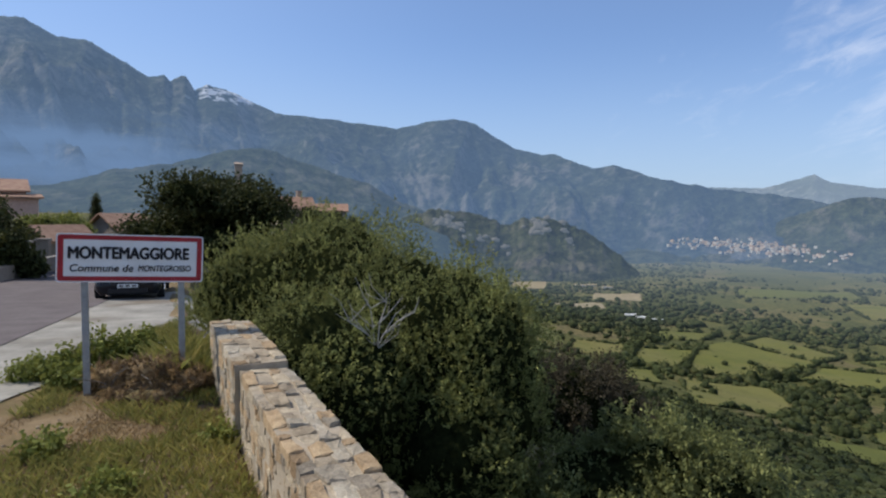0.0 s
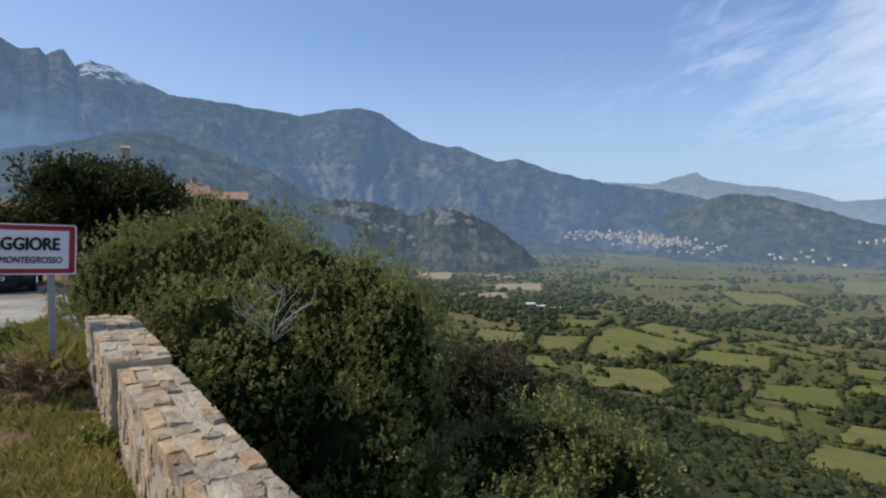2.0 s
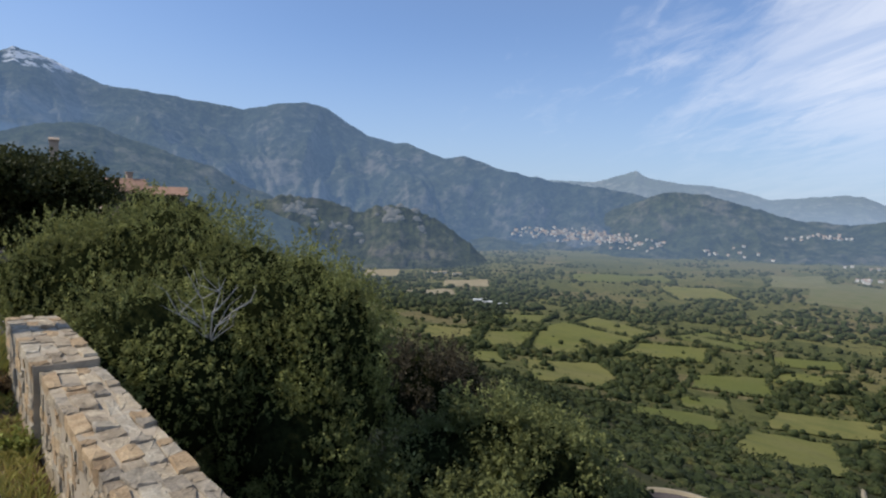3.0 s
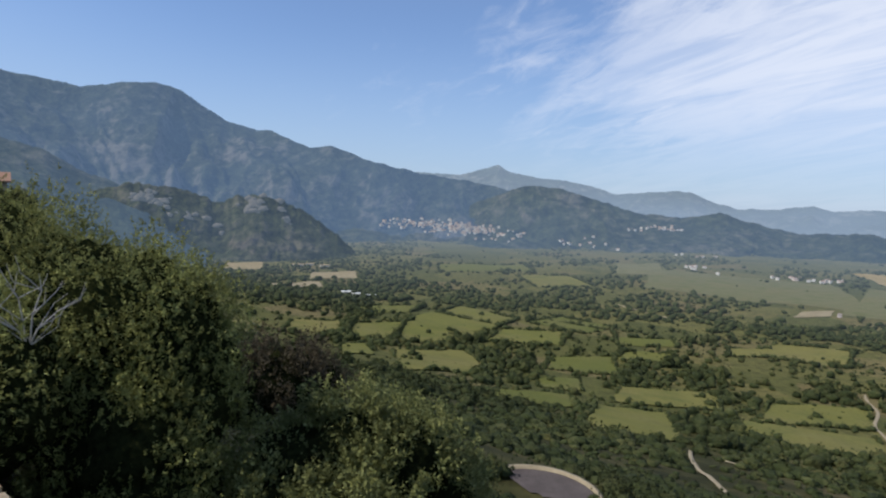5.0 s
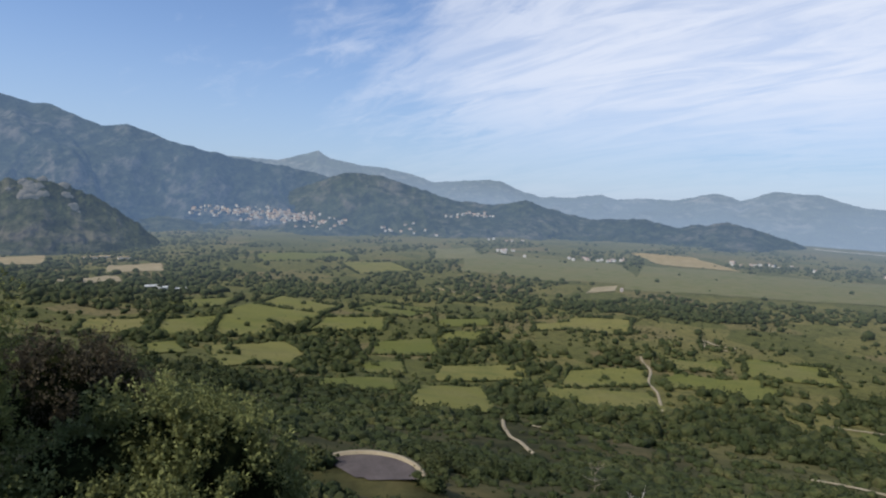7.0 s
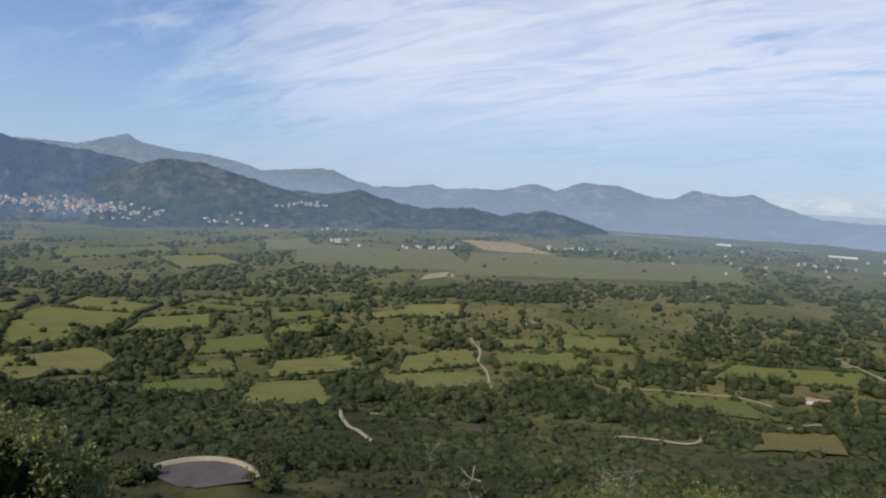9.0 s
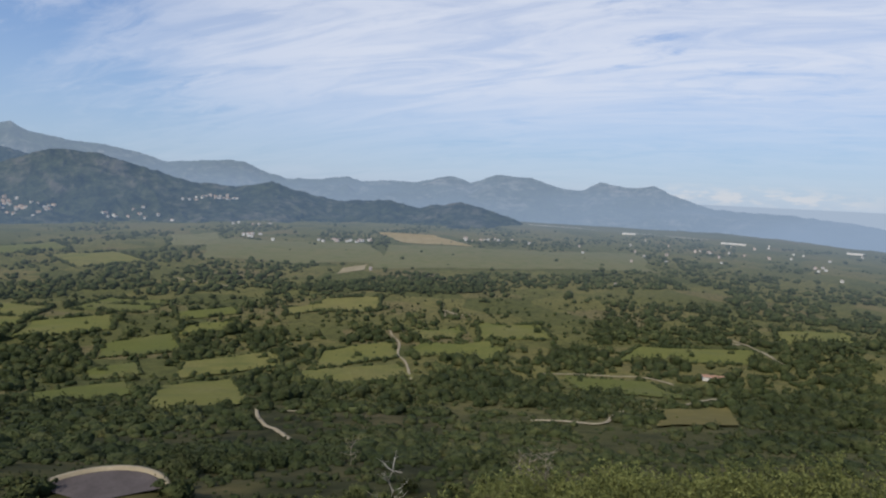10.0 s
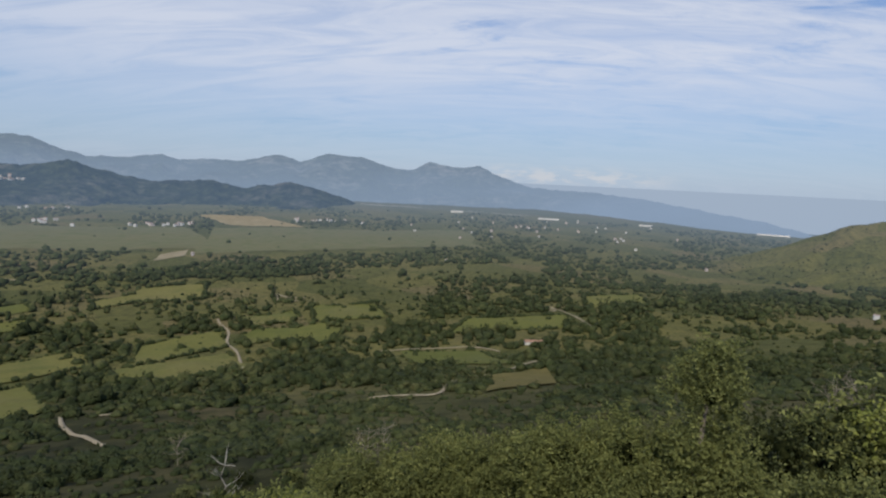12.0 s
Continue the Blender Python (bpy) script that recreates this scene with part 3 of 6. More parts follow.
def lumps(name, blobs, mat, level=2, rough=0.3, seed=1, smooth=True):
    """Uneven rounded clumps: (x, y, z, rx, ry, rz) each."""
    rng = np.random.default_rng(seed)
    v0, f0 = ico(level)
    b = np.array(blobs, float)
    out = np.empty((len(b), len(v0), 3))
    jit = 1 + rng.normal(size=(len(b), len(v0), 1)) * rough * 0.5
    turn = rng.random(len(b)) * 6.28
    ca, sa = np.cos(turn)[:, None], np.sin(turn)[:, None]
    vx, vy = v0[None, :, 0] * ca - v0[None, :, 1] * sa, v0[None, :, 0] * sa + v0[None, :, 1] * ca
    out[..., 0], out[..., 1], out[..., 2] = vx, vy, v0[None, :, 2]
    out = out * jit * b[:, None, 3:] + b[:, None, :3]
    f = (f0[None] + (np.arange(len(b)) * len(v0))[:, None, None]).reshape(-1, 3)
    return mesh_of(name, out.reshape(-1, 3), f, mat, smooth)

# ---- the big bush behind the wall ----
def thing(name, label, category, group="", x=0.0, y=0.0, z=0.0, turn=0.0):
    e = new(name)
    e.empty_display_size = 0.2
    e.matrix_world = pose(x, y, z, 0, 0, turn)
    return tagged(e, label, category, group)


def bush(name, label, blobs, count, size, mat, seed, stems=5, long=1.9, core=0.70, sprigs=34, fill=0.72):
    """blobs: (bearing, distance, height, radius, flatness)."""
    pts = []
    for az, r, z, rad, flat in blobs:
        x, y = polar(az, r)
        pts.append((x, y, z, rad, rad, rad * flat))
    cx, cy = sum(p[0] for p in pts) / len(pts), sum(p[1] for p in pts) / len(pts)
    base = float(land(cx, cy))
    t = thing(name, label, "bush", x=cx, y=cy, z=base)
    local = [(p[0] - cx, p[1] - cy, p[2] - base, *p[3:]) for p in pts]
    rng = random.Random(seed)
    sprays = []
    for p in local:
        for k in range(sprigs):
            a, h = rng.uniform(0, 6.28), rng.uniform(-0.55, 1.0)
            c = math.sqrt(max(0.0, 1 - h * h))
            d = rng.uniform(fill, 1.0)
            s = p[3] * rng.uniform(0.20, 0.34)
            sprays.append((p[0] + math.cos(a) * c * p[3] * d, p[1] + math.sin(a) * c * p[4] * d, p[2] + h * p[5] * d, s, s, s * rng.uniform(0.9, 1.5)))
    part("foliage", leaves("foliage", sprays, count, size, mat, seed, long, 0.1), None, t)
    # solid core whose dark colour stands in for the bush's inner shade
    part("inner_foliage", lumps("inner_foliage", [(*p[:3], p[3] * core, p[4] * core, p[5] * core) for p in local], INNER_SHADE, 3, 0.20, seed, True), None, t)
    rng = random.Random(seed)
    for i in range(stems):
        p = local[i % len(local)]
        bm = bmesh.new()
        gx, gy = p[0] * 0.5, p[1] * 0.5
        gz = float(land(gx + cx, gy + cy)) - base - 0.15
        mid = (p[0] * 0.8 + rng.uniform(-0.2, 0.2), p[1] * 0.8 + rng.uniform(-0.2, 0.2), (p[2] + gz) * 0.5)
        tube(bm, [(gx, gy, gz), mid, (p[0], p[1], p[2])], [0.07, 0.05, 0.02])
        part("stem", bm, BARK, t)
    return t


bush("bush", "large dense grey-green evergreen bush behind the stone wall",
     [(-17.8, 11.8, 0.45, 1.2, 0.95), (-14, 11.3, 0.42, 1.4, 0.95), (-9.5, 11, 0.62, 1.6, 0.9), (-4.5, 10.0, 0.16, 1.6, 0.9), (0.0, 9.3, 0.08, 1.5, 0.9), (3.0, 9.0, -0.12, 1.2, 0.95), (3.8, 8.6, -0.9, 1.0, 1.0),
      (-12, 8.2, -0.1, 1.15, 1.0), (-9.5, 8.0, -0.3, 1.1, 1.0), (0.5, 8.0, -1.3, 1.15, 1.0), (2.2, 7.8, -1.8, 1.05, 1.0), (-3, 7.6, -1.9, 0.9, 0.9), (4.0, 7.9, -2.4, 0.95, 1.0)],
     290000, 0.0185, LEAF_BROOM, 5, 9, 2.8, core=0.78, sprigs=60)
bush("bush", "brown half-dry bush on the slope below the wall", [(12.5, 12.5, -1.75, 1.15, 0.85), (15.5, 13, -2.1, 1.1, 0.8), (10, 12, -1.9, 1.0, 0.9)], 26000, 0.030, LEAF_BROWN, 6, 3)
bush("bush", "silvery wild olive shrub on the slope below the wall",
     [(15, 8.6, -1.9, 0.95, 0.9), (20, 8.8, -1.75, 1.05, 0.85), (25, 8.8, -1.85, 1.0, 0.85), (28.5, 9.2, -2.5, 0.9, 0.9), (18, 7.4, -2.3, 0.9, 0.9), (23, 7.3, -2.6, 0.9, 0.9), (11.5, 7.6, -2.2, 0.8, 1.0)],
     90000, 0.028, LEAF_OLIVE, 7, 5, 2.4)
bush("bush", "bright olive-green shrubs with a tall leafy shoot", [(110.9, 10.8, -1.15, 0.62, 1.6), (110.5, 10.9, -2.3, 0.8, 1.1), (111, 10.6, -3.0, 1.1, 1.0), (117, 10.5, -3.2, 1.1, 0.8), (105, 10.5, -3.4, 1.0, 0.75), (121, 9.8, -2.6, 1.0, 0.8), (127, 9.5, -2.4, 1.2, 0.9), (100, 11, -4.2, 0.95, 0.7)],
     150000, 0.030, LEAF_SHOOT, 8, 4, 1.9, core=0.22, sprigs=100, fill=0.25)
bush("bush", "low yellow-green broom bush at the edge of the drop", [(79, 11.5, -4.15, 0.85, 0.8), (83, 11.8, -4.2, 0.95, 0.8), (87.5, 11.4, -3.75, 0.9, 0.85), (91.5, 11.6, -3.7, 0.95, 0.8), (96, 11.3, -3.3, 0.95, 0.8), (100, 11.2, -3.05, 0.9, 0.85), (104, 11.4, -2.75, 0.85, 0.9)],
     90000, 0.028, LEAF_SHOOT, 9, 4, 2.0, core=0.36, sprigs=80, fill=0.4)


# ---- stone wall ----
WALL_M = Matrix(((WALL_DIR[0], -WALL_OUT[0], 0, WALL_AT[0]), (WALL_DIR[1], -WALL_OUT[1], 0, WALL_AT[1]), (0, 0, 1, 0), (0, 0, 0, 1)))
WALL_TOP, WALL_W = 0.65, 0.45


def build_wall():
    bm = bmesh.new()
    box(bm, -4.2, 2.87, 0.02, WALL_W - 0.020, -2.6, WALL_TOP - 0.016)
    box(bm, 2.87, 5.2, 0.02, WALL_W + 0.028, -2.6, WALL_TOP + 0.044)
    bmesh.ops.transform(bm, matrix=WALL_M, verts=bm.verts)
    return tagged(part("wall_stone", bm, MORTAR), "low rough wall of cream granite rubble and mortar", "wall", kind="structure")


STONE_WALL = build_wall()

# ---- fields on the plain: (x, y, length, depth, turn, lean of the far edge) ----
Field = namedtuple("Field", "x y length depth turn lean")
FIELDS = [Field(*v) for v in (
    (244, 480, 129, 97, 29, 56), (307, 707, 172, 150, 16, 56), (181, 677, 90, 122, 31, 64), (497, 697, 107, 122, -12, 33), (475, 848, 151, 232, -77, -68), (665, 811, 121, 132, -77, -16),
    (439, 512, 90, 98, -5, 33), (323, 405, 43, 46, -3, 15), (236, 322, 76, 45, 11, 25), (271, 267, 69, 103, -1, 51), (405, 358, 98, 68, -14, 24), (409, 241, 101, 76, -33, 17),
)] + [Field(*v) for v in (
    (521, 299, 109, 74, -15, 38), (583, 256, 37, 44, -9, 29), (624, 210, 50, 67, -33, 27), (703, 285, 95, 44, -17, 20), (1013, 1323, 157, 204, -18, -1), (963, 1604, 313, 163, -6, 28),
    (378, 954, 120, 102, 5, 44), (579, 552, 76, 63, -13, 23), (674, 645, 99, 61, -12, 17), (165, 486, 49, 46, 41, 36), (819, 553, 123, 63, -17, 22), (471, 38, 72, 95, -86, -13),
)] + [Field(*v) for v in (
    (720, -16, 142, 95, -66, 29), (603, 220, 93, 79, -81, 3), (783, 210, 96, 137, -60, 12), (695, 291, 62, 65, -43, 10), (876, 524, 105, 125, -46, 19), (988, -184, 120, 113, -61, 39),
)]
BARE = [Field(*v) for v in ((460, 1554, 119, 140, -10, 7), (266, 1803, 111, 172, 12, 32), (334, 1349, 88, 86, 27, 33), (1996, 900, 229, 311, -66, -63), (1261, 749, 85, 60, -16, 37))]
PALE = [Field(*v) for v in ((1455, 1068, 502, 457, -64, -66), (1612, 675, 313, 457, -63, 18), (1466, 1450, 153, 291, -23, 53), (1794, 350, 555, 450, -57, 90))]
FALLOW = [Field(330, -14, 50, 65, -46, 32)]
# stands of oak between the pastures
WOODS = [Field(*v) for v in (
    (524, 463, 133, 165, -8, 69), (319, 477, 103, 113, 25, 88), (1068, 545, 509, 187, -34, 55), (370, 289, 61, 80, 3, 61), (345, 155, 222, 87, -10, 68), (272, 1040, 207, 287, -40, -59),
    (589, 1296, 335, 181, -55, -60), (290, 600, 157, 45, 16, 19), (458, 334, 47, 51, -3, 31), (213, 672, 23, 211, 23, 95), (450, 137, 91, 225, -90, -29), (603, 88, 51, 136, -85, -2),
)] + [Field(*v) for v in (
    (458, -78, 169, 213, -51, 115), (785, -145, 149, 158, -51, 81), (984, 10, 226, 341, -60, 87), (1408, 214, 467, 179, -58, 34), (1656, -410, 420, 182, -62, 82), (284, 168, 75, 154, -62, -1),
    (1010, -430, 320, 230, -60, 60), (595, 11, 39, 116, -60, 30), (647, 332, 76, 77, -56, 1), (1112, -341, 130, 217, -57, 129),
)]


def field_local(f, x, y):
    c, s = math.cos(radians(f.turn)), math.sin(radians(f.turn))
    dx, dy = x - f.x, y - f.y
    v = (-dx * s + dy * c) / (f.depth / 2)
    return (dx * c + dy * s - v * f.lean) / (f.length / 2), v


def drape(name, f, mat, lift, seed, n=16):
    u = np.linspace(-1, 1, n)
    U, V = np.meshgrid(u, u, indexing="ij")
    wob = 1 + 0.16 * (vnoise(U * 1.6 + seed, V * 1.6, seed) - 0.5)
    bow = 0.10 * (vnoise(U * 0 + seed, V * 2.0, seed + 4) - 0.5), 0.14 * (vnoise(U * 2.0, V * 0 + seed, seed + 6) - 0.5)
    lx, ly = (U * wob + bow[0]) * f.length / 2 + V * f.lean, (V * wob + bow[1]) * f.depth / 2
    c, s = math.cos(radians(f.turn)), math.sin(radians(f.turn))
    x, y = lx * c - ly * s, lx * s + ly * c
    z = land(x + f.x, y + f.y) + lift
    z0 = float(land(f.x, f.y))
    ob = new(name, mesh_of(name, np.stack([x, y, z - z0], -1).reshape(-1, 3), grid_faces(n, n), mat, True))
    ob.location = (f.x, f.y, z0)
    return ob


TAN = speckled("ploughed_tan_earth", (0.24, 0.20, 0.12), (0.34, 0.29, 0.19), 0.03)
FALLOW_GRASS = speckled("fallow_grass", (0.125, 0.112, 0.040), (0.175, 0.145, 0.054), 0.08, spec=0.05)
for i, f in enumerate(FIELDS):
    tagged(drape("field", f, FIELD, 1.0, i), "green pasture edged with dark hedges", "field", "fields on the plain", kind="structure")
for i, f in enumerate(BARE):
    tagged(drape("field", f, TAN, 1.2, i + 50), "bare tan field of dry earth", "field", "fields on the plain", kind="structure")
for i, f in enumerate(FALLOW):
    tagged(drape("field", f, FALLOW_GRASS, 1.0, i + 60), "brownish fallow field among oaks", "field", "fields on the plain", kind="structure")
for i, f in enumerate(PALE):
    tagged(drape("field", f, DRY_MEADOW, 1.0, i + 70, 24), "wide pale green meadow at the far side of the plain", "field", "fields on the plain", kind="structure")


# ---- tracks ----
def track(name, label, points, width, mat, lift=0.9):
    """A dusty track laid over the land along a smoothed line."""
    pts = [Vector((*p, 0)) for p in points]
    line = []
    for i in range(len(pts) - 1):
        a, b, c, d = pts[max(i - 1, 0)], pts[i], pts[i + 1], pts[min(i + 2, len(pts) - 1)]
        for k in range(10):
            t = k / 10
            line.append(0.5 * (2 * b + (c - a) * t + (2 * a - 5 * b + 4 * c - d) * t * t + (3 * b - a - 3 * c + d) * t ** 3))
    line.append(pts[-1])
    v = []
    for i, p in enumerate(line):
        d = (line[min(i + 1, len(line) - 1)] - line[max(i - 1, 0)]).normalized()
        w = width * (0.75 + 0.5 * float(vnoise(i * 0.4, width, 4))) / 2
        for k in (-1, -0.5, 0.5, 1):
            x, y = p.x - d.y * w * k, p.y + d.x * w * k
            v.append((x, y, float(land(x, y)) + lift + (0.1 if abs(k) < 1 else -0.3)))
    ob = new(name, mesh_of(name, v, grid_faces(len(line), 4), mat, True))
    return tagged(ob, label, "track", kind="structure")


TRACKS = [
    [(228, 187), (207, 169), (191, 153), (172, 131), (138, 96)],
    [(687, 349), (656, 330), (611, 298), (549, 269), (498, 235), (416, 191)],
    [(266, 60), (271, 45), (271, 28), (331, 27), (351, 19), (362, 8)],
    [(892, -65), (837, -86), (777, -100), (706, -109)],
    [(926, 369), (899, 339), (904, 312)],
    [(911, 363), (865, 341), (865, 310)],
    [(511, 109), (532, 75), (543, 30), (517, -1)],
    [(388, -7), (431, -26), (405, -30)],
]
TRACK_WIDE = (1.8, 2.6, 2.2, 3.0, 6.0, 5.0, 2.0, 2.0)
for pts, wide in zip(TRACKS, TRACK_WIDE):
    track("track", "pale dusty farm track winding between hedges", pts, wide, DUST)
track("track", "pale stub of farm track in the scrub", [(227, 168), (230, 164), (232, 160)], 1.6, DUST)
track("track", "long bare earth path across the rough pasture", [(919, 988), (914, 910), (909, 809)], 4.5, DUST)
track("track", "pale earth yard by a ruin", [(851, -63), (842, -70), (836, -76)], 7.0, DUST)
track("track", "long pale strip of road across the far plain", [(3124, 785), (3130, 650), (3138, 532), (3140, 400)], 26, FAR_DUST, 6.0)
track("track", "long pale strip of road across the far plain", [(2990, 300), (2960, 100), (2900, -100)], 14, FAR_DUST, 6.0)


# ---- hedges, oaks and scrub over the plain and the slope ----
def in_fields(x, y, grow=0.0, parcels=None):
    hit = np.zeros(len(x), bool)
    for f in parcels or FIELDS + BARE + FALLOW + PALE:
        u, v = field_local(f, x, y)
        hit |= (np.abs(u) < 1 + grow * 2 / f.length) & (np.abs(v) < 1 + grow * 2 / f.depth)
    return hit


def near_tracks(x, y, gap):
    hit = np.zeros(len(x), bool)
    for pts in TRACKS:
        for (ax, ay), (bx, by) in zip(pts, pts[1:]):
            dx, dy = bx - ax, by - ay
            t = np.clip(((x - ax) * dx + (y - ay) * dy) / (dx * dx + dy * dy), 0, 1)
            hit |= np.hypot(x - ax - t * dx, y - ay - t * dy) < gap
    return hit


def scatter(n, r0, r1, seed, power=1.0, az0=-16, az1=128):
    rng = np.random.default_rng(seed)
    r = r0 * (r1 / r0) ** (rng.random(n) ** power)
    a = np.radians(rng.uniform(az0, az1, n))
    return r * np.sin(a), r * np.cos(a), rng


def crowns(x, y, size, rng, tall=0.8, clumps=2):
    """Two or three uneven clumps a tree, sunk a little into the ground."""
    z = land(x, y)
    out = []
    for k in range(clumps):
        off = rng.normal(size=(len(x), 2)) * size[:, None] * (0.0 if k == 0 else 0.5)
        s = size * (1.0 if k == 0 else 0.65) * rng.uniform(0.8, 1.2, len(x))
        h = s * tall * rng.uniform(0.8, 1.2, len(x))
        out.append(np.stack([x + off[:, 0], y + off[:, 1], z + h * 0.75, s, s, h], -1))
    return np.concatenate(out)


def grove(name, label, category, blobs, each, seed, rel=0.30, level=2):
    """Leafy clumps over rounded hearts, too many to count."""
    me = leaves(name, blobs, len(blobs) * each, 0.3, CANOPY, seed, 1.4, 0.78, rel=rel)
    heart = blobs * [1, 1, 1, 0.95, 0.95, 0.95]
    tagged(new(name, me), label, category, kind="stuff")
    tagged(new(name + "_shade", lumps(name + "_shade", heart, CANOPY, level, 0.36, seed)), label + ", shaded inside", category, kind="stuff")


def build_trees():
    # hedgerows round the fields
    rng = np.random.default_rng(21)
    hx, hy = [], []
    for f in FIELDS:
        c, s = math.cos(radians(f.turn)), math.sin(radians(f.turn))
        for side in range(4):
            L = f.length if side < 2 else math.hypot(f.depth, 2 * f.lean)
            n = int(L / 2.6)
            t = rng.uniform(-1.04, 1.04, n)
            t = t[vnoise(t * 3 + f.x, t * 0 + side, 2) > 0.26]
            e = 1 + rng.uniform(0.0, 5.0, len(t)) / (f.depth if side < 2 else f.length)
            u, v = (t, e * (1 if side == 0 else -1)) if side < 2 else (e * (1 if side == 2 else -1), t)
            lx, ly = u * f.length / 2 + v * f.lean, v * f.depth / 2
            hx.append(f.x + lx * c - ly * s), hy.append(f.y + lx * s + ly * c)
    inside = [np.zeros(len(h), bool) for h in hx]
    for f in FIELDS:  # larger pastures are split by a thin hedge
        if f.length * f.depth > 14000 and math.hypot(f.x, f.y) < 1100:
            c, s = math.cos(radians(f.turn)), math.sin(radians(f.turn))
            t = rng.uniform(-1, 1, int(max(f.length, f.depth) / 3.2))
            u, v = (t, t * 0.12 + 0.1) if f.depth > f.length else (t * 0.15 - 0.1, t)
            lx, ly = u * f.length / 2 + v * f.lean, v * f.depth / 2
            hx.append(f.x + lx * c - ly * s), hy.append(f.y + lx * s + ly * c), inside.append(np.ones(len(t), bool))
    hx, hy, inside = np.concatenate(hx), np.concatenate(hy), np.concatenate(inside)
    keep = ~near_tracks(hx, hy, 4) & (inside | ~in_fields(hx, hy, -6))
    hx, hy = hx[keep], hy[keep]
    size = (0.9 + 2.2 * rng.random(len(hx)) ** 2.2) * np.clip(np.hypot(hx, hy) / 600, 0.8, 1.6)
    grove("hedge_trees", "dark hedgerow oaks and shrubs between pastures", "hedge", crowns(hx, hy, size, rng, 0.8, 1), 20, 31, 0.24)
    # oaks over the plain: close in the stands, thin on the pastures
    x, y, rng = scatter(42000, 330, 1250, 22, 0.75)
    stand = in_fields(x, y, 8, WOODS)
    d = fbm(x / 110, y / 110, 4, 13) + 0.30 * (fbm(x / 26, y / 26, 2, 17) - 0.5)
    open_land = in_fields(x, y, 2)
    keep = ~open_land & ~near_tracks(x, y, 6) & (stand & (rng.random(len(x)) < 0.23) | (d > 0.55) & (rng.random(len(x)) < 0.17) | (rng.random(len(x)) < 0.05))
    keep |= (rng.random(len(x)) < 0.028) & open_land & (fbm(x / 50, y / 50, 2, 41) > 0.45) & ~near_tracks(x, y, 6)
    x, y, stand = x[keep], y[keep], stand[keep]
    r = np.hypot(x, y)
    size = (1.3 + 4.0 * rng.random(len(x)) ** 2.0) * np.where(stand, 1.2, 0.85) * np.clip(r / 650, 0.75, 1.3)
    nearer = r < 760
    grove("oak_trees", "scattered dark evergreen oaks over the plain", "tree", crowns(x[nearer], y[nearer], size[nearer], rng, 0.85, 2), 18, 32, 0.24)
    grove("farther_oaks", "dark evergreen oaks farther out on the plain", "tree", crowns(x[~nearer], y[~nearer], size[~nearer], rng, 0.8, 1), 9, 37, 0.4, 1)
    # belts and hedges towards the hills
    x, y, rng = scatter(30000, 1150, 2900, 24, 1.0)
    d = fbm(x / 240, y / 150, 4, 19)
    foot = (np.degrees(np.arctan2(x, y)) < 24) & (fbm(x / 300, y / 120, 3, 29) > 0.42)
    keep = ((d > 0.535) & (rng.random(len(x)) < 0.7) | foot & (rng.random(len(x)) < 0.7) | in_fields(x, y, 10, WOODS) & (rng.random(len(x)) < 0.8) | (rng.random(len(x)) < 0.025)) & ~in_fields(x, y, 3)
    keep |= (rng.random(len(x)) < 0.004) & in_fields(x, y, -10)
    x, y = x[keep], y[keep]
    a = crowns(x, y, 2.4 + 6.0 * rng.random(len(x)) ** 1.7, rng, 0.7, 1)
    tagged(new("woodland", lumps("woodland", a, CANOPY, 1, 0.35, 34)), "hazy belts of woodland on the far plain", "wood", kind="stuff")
    # maquis on the slope below
    x, y, rng = scatter(24000, 33, 420, 25, 0.7)
    d = fbm(x / 45, y / 45, 4, 23)
    az, r = np.degrees(np.arctan2(x, y)), np.hypot(x, y)
    bend = (r < 76) & (r > 56) & (az > 29) & (az < 47)
    keep = ((d > 0.50) & (rng.random(len(x)) < 0.75) | (rng.random(len(x)) < 0.22)) & ~in_fields(x, y, 2) & ~near_tracks(x, y, 5.0) & (((x - 44) ** 2 + (y - 58.5) ** 2) > 10.5 ** 2) & ~bend
    x, y, d, r = x[keep], y[keep], d[keep], r[keep]
    # shrubs crowd the ends of the bend's parapet
    ends = np.array([(51.0, 52.4), (50.4, 54.6), (51.6, 54.0), (42.6, 66.8), (43.4, 65.0), (41.8, 65.4)])
    x, y, d, r = np.r_[x, ends[:, 0]], np.r_[y, ends[:, 1]], np.r_[d, np.full(6, 0.6)], np.r_[r, np.full(6, 150.0)]
    size = (0.5 + 1.3 * rng.random(len(x)) ** 1.8) * np.clip(r / 150, 0.5, 1.9) * np.where(d > 0.56, 1.35, 0.9)
    near = np.hypot(x, y) < 115
    grove("maquis", "dense dark scrub on the steep hillside", "shrub", crowns(x[near], y[near], size[near], rng, 0.65, 1), 36, 35, 0.22)
    grove("lower_maquis", "dense dark scrub on the hillside", "shrub", crowns(x[~near], y[~near], size[~near], rng, 0.55, 1), 20, 39, 0.24)


build_trees()


# ---- scrub on the near slope: leafy shrubs, built few and repeated ----
def shrub_kind(name, label, mat, count, size, seed, tall):
    rng = random.Random(seed)
    blobs = [(rng.uniform(-0.55, 0.55), rng.uniform(-0.55, 0.55), 0.35 + rng.uniform(0, 0.5) * tall, *(rng.uniform(0.38, 0.62),) * 2, rng.uniform(0.35, 0.6) * tall) for _ in range(6)]
    t = thing(name, label, "shrub", "shrubs on the slope")
    part("foliage", leaves("foliage", blobs, count, size, mat, seed), None, t)
    part("inner_foliage", lumps("inner_foliage", [(*b[:3], b[3] * 0.36, b[4] * 0.36, b[5] * 0.36) for b in blobs], INNER_SHADE, 2, 0.3, seed), None, t)
    return t


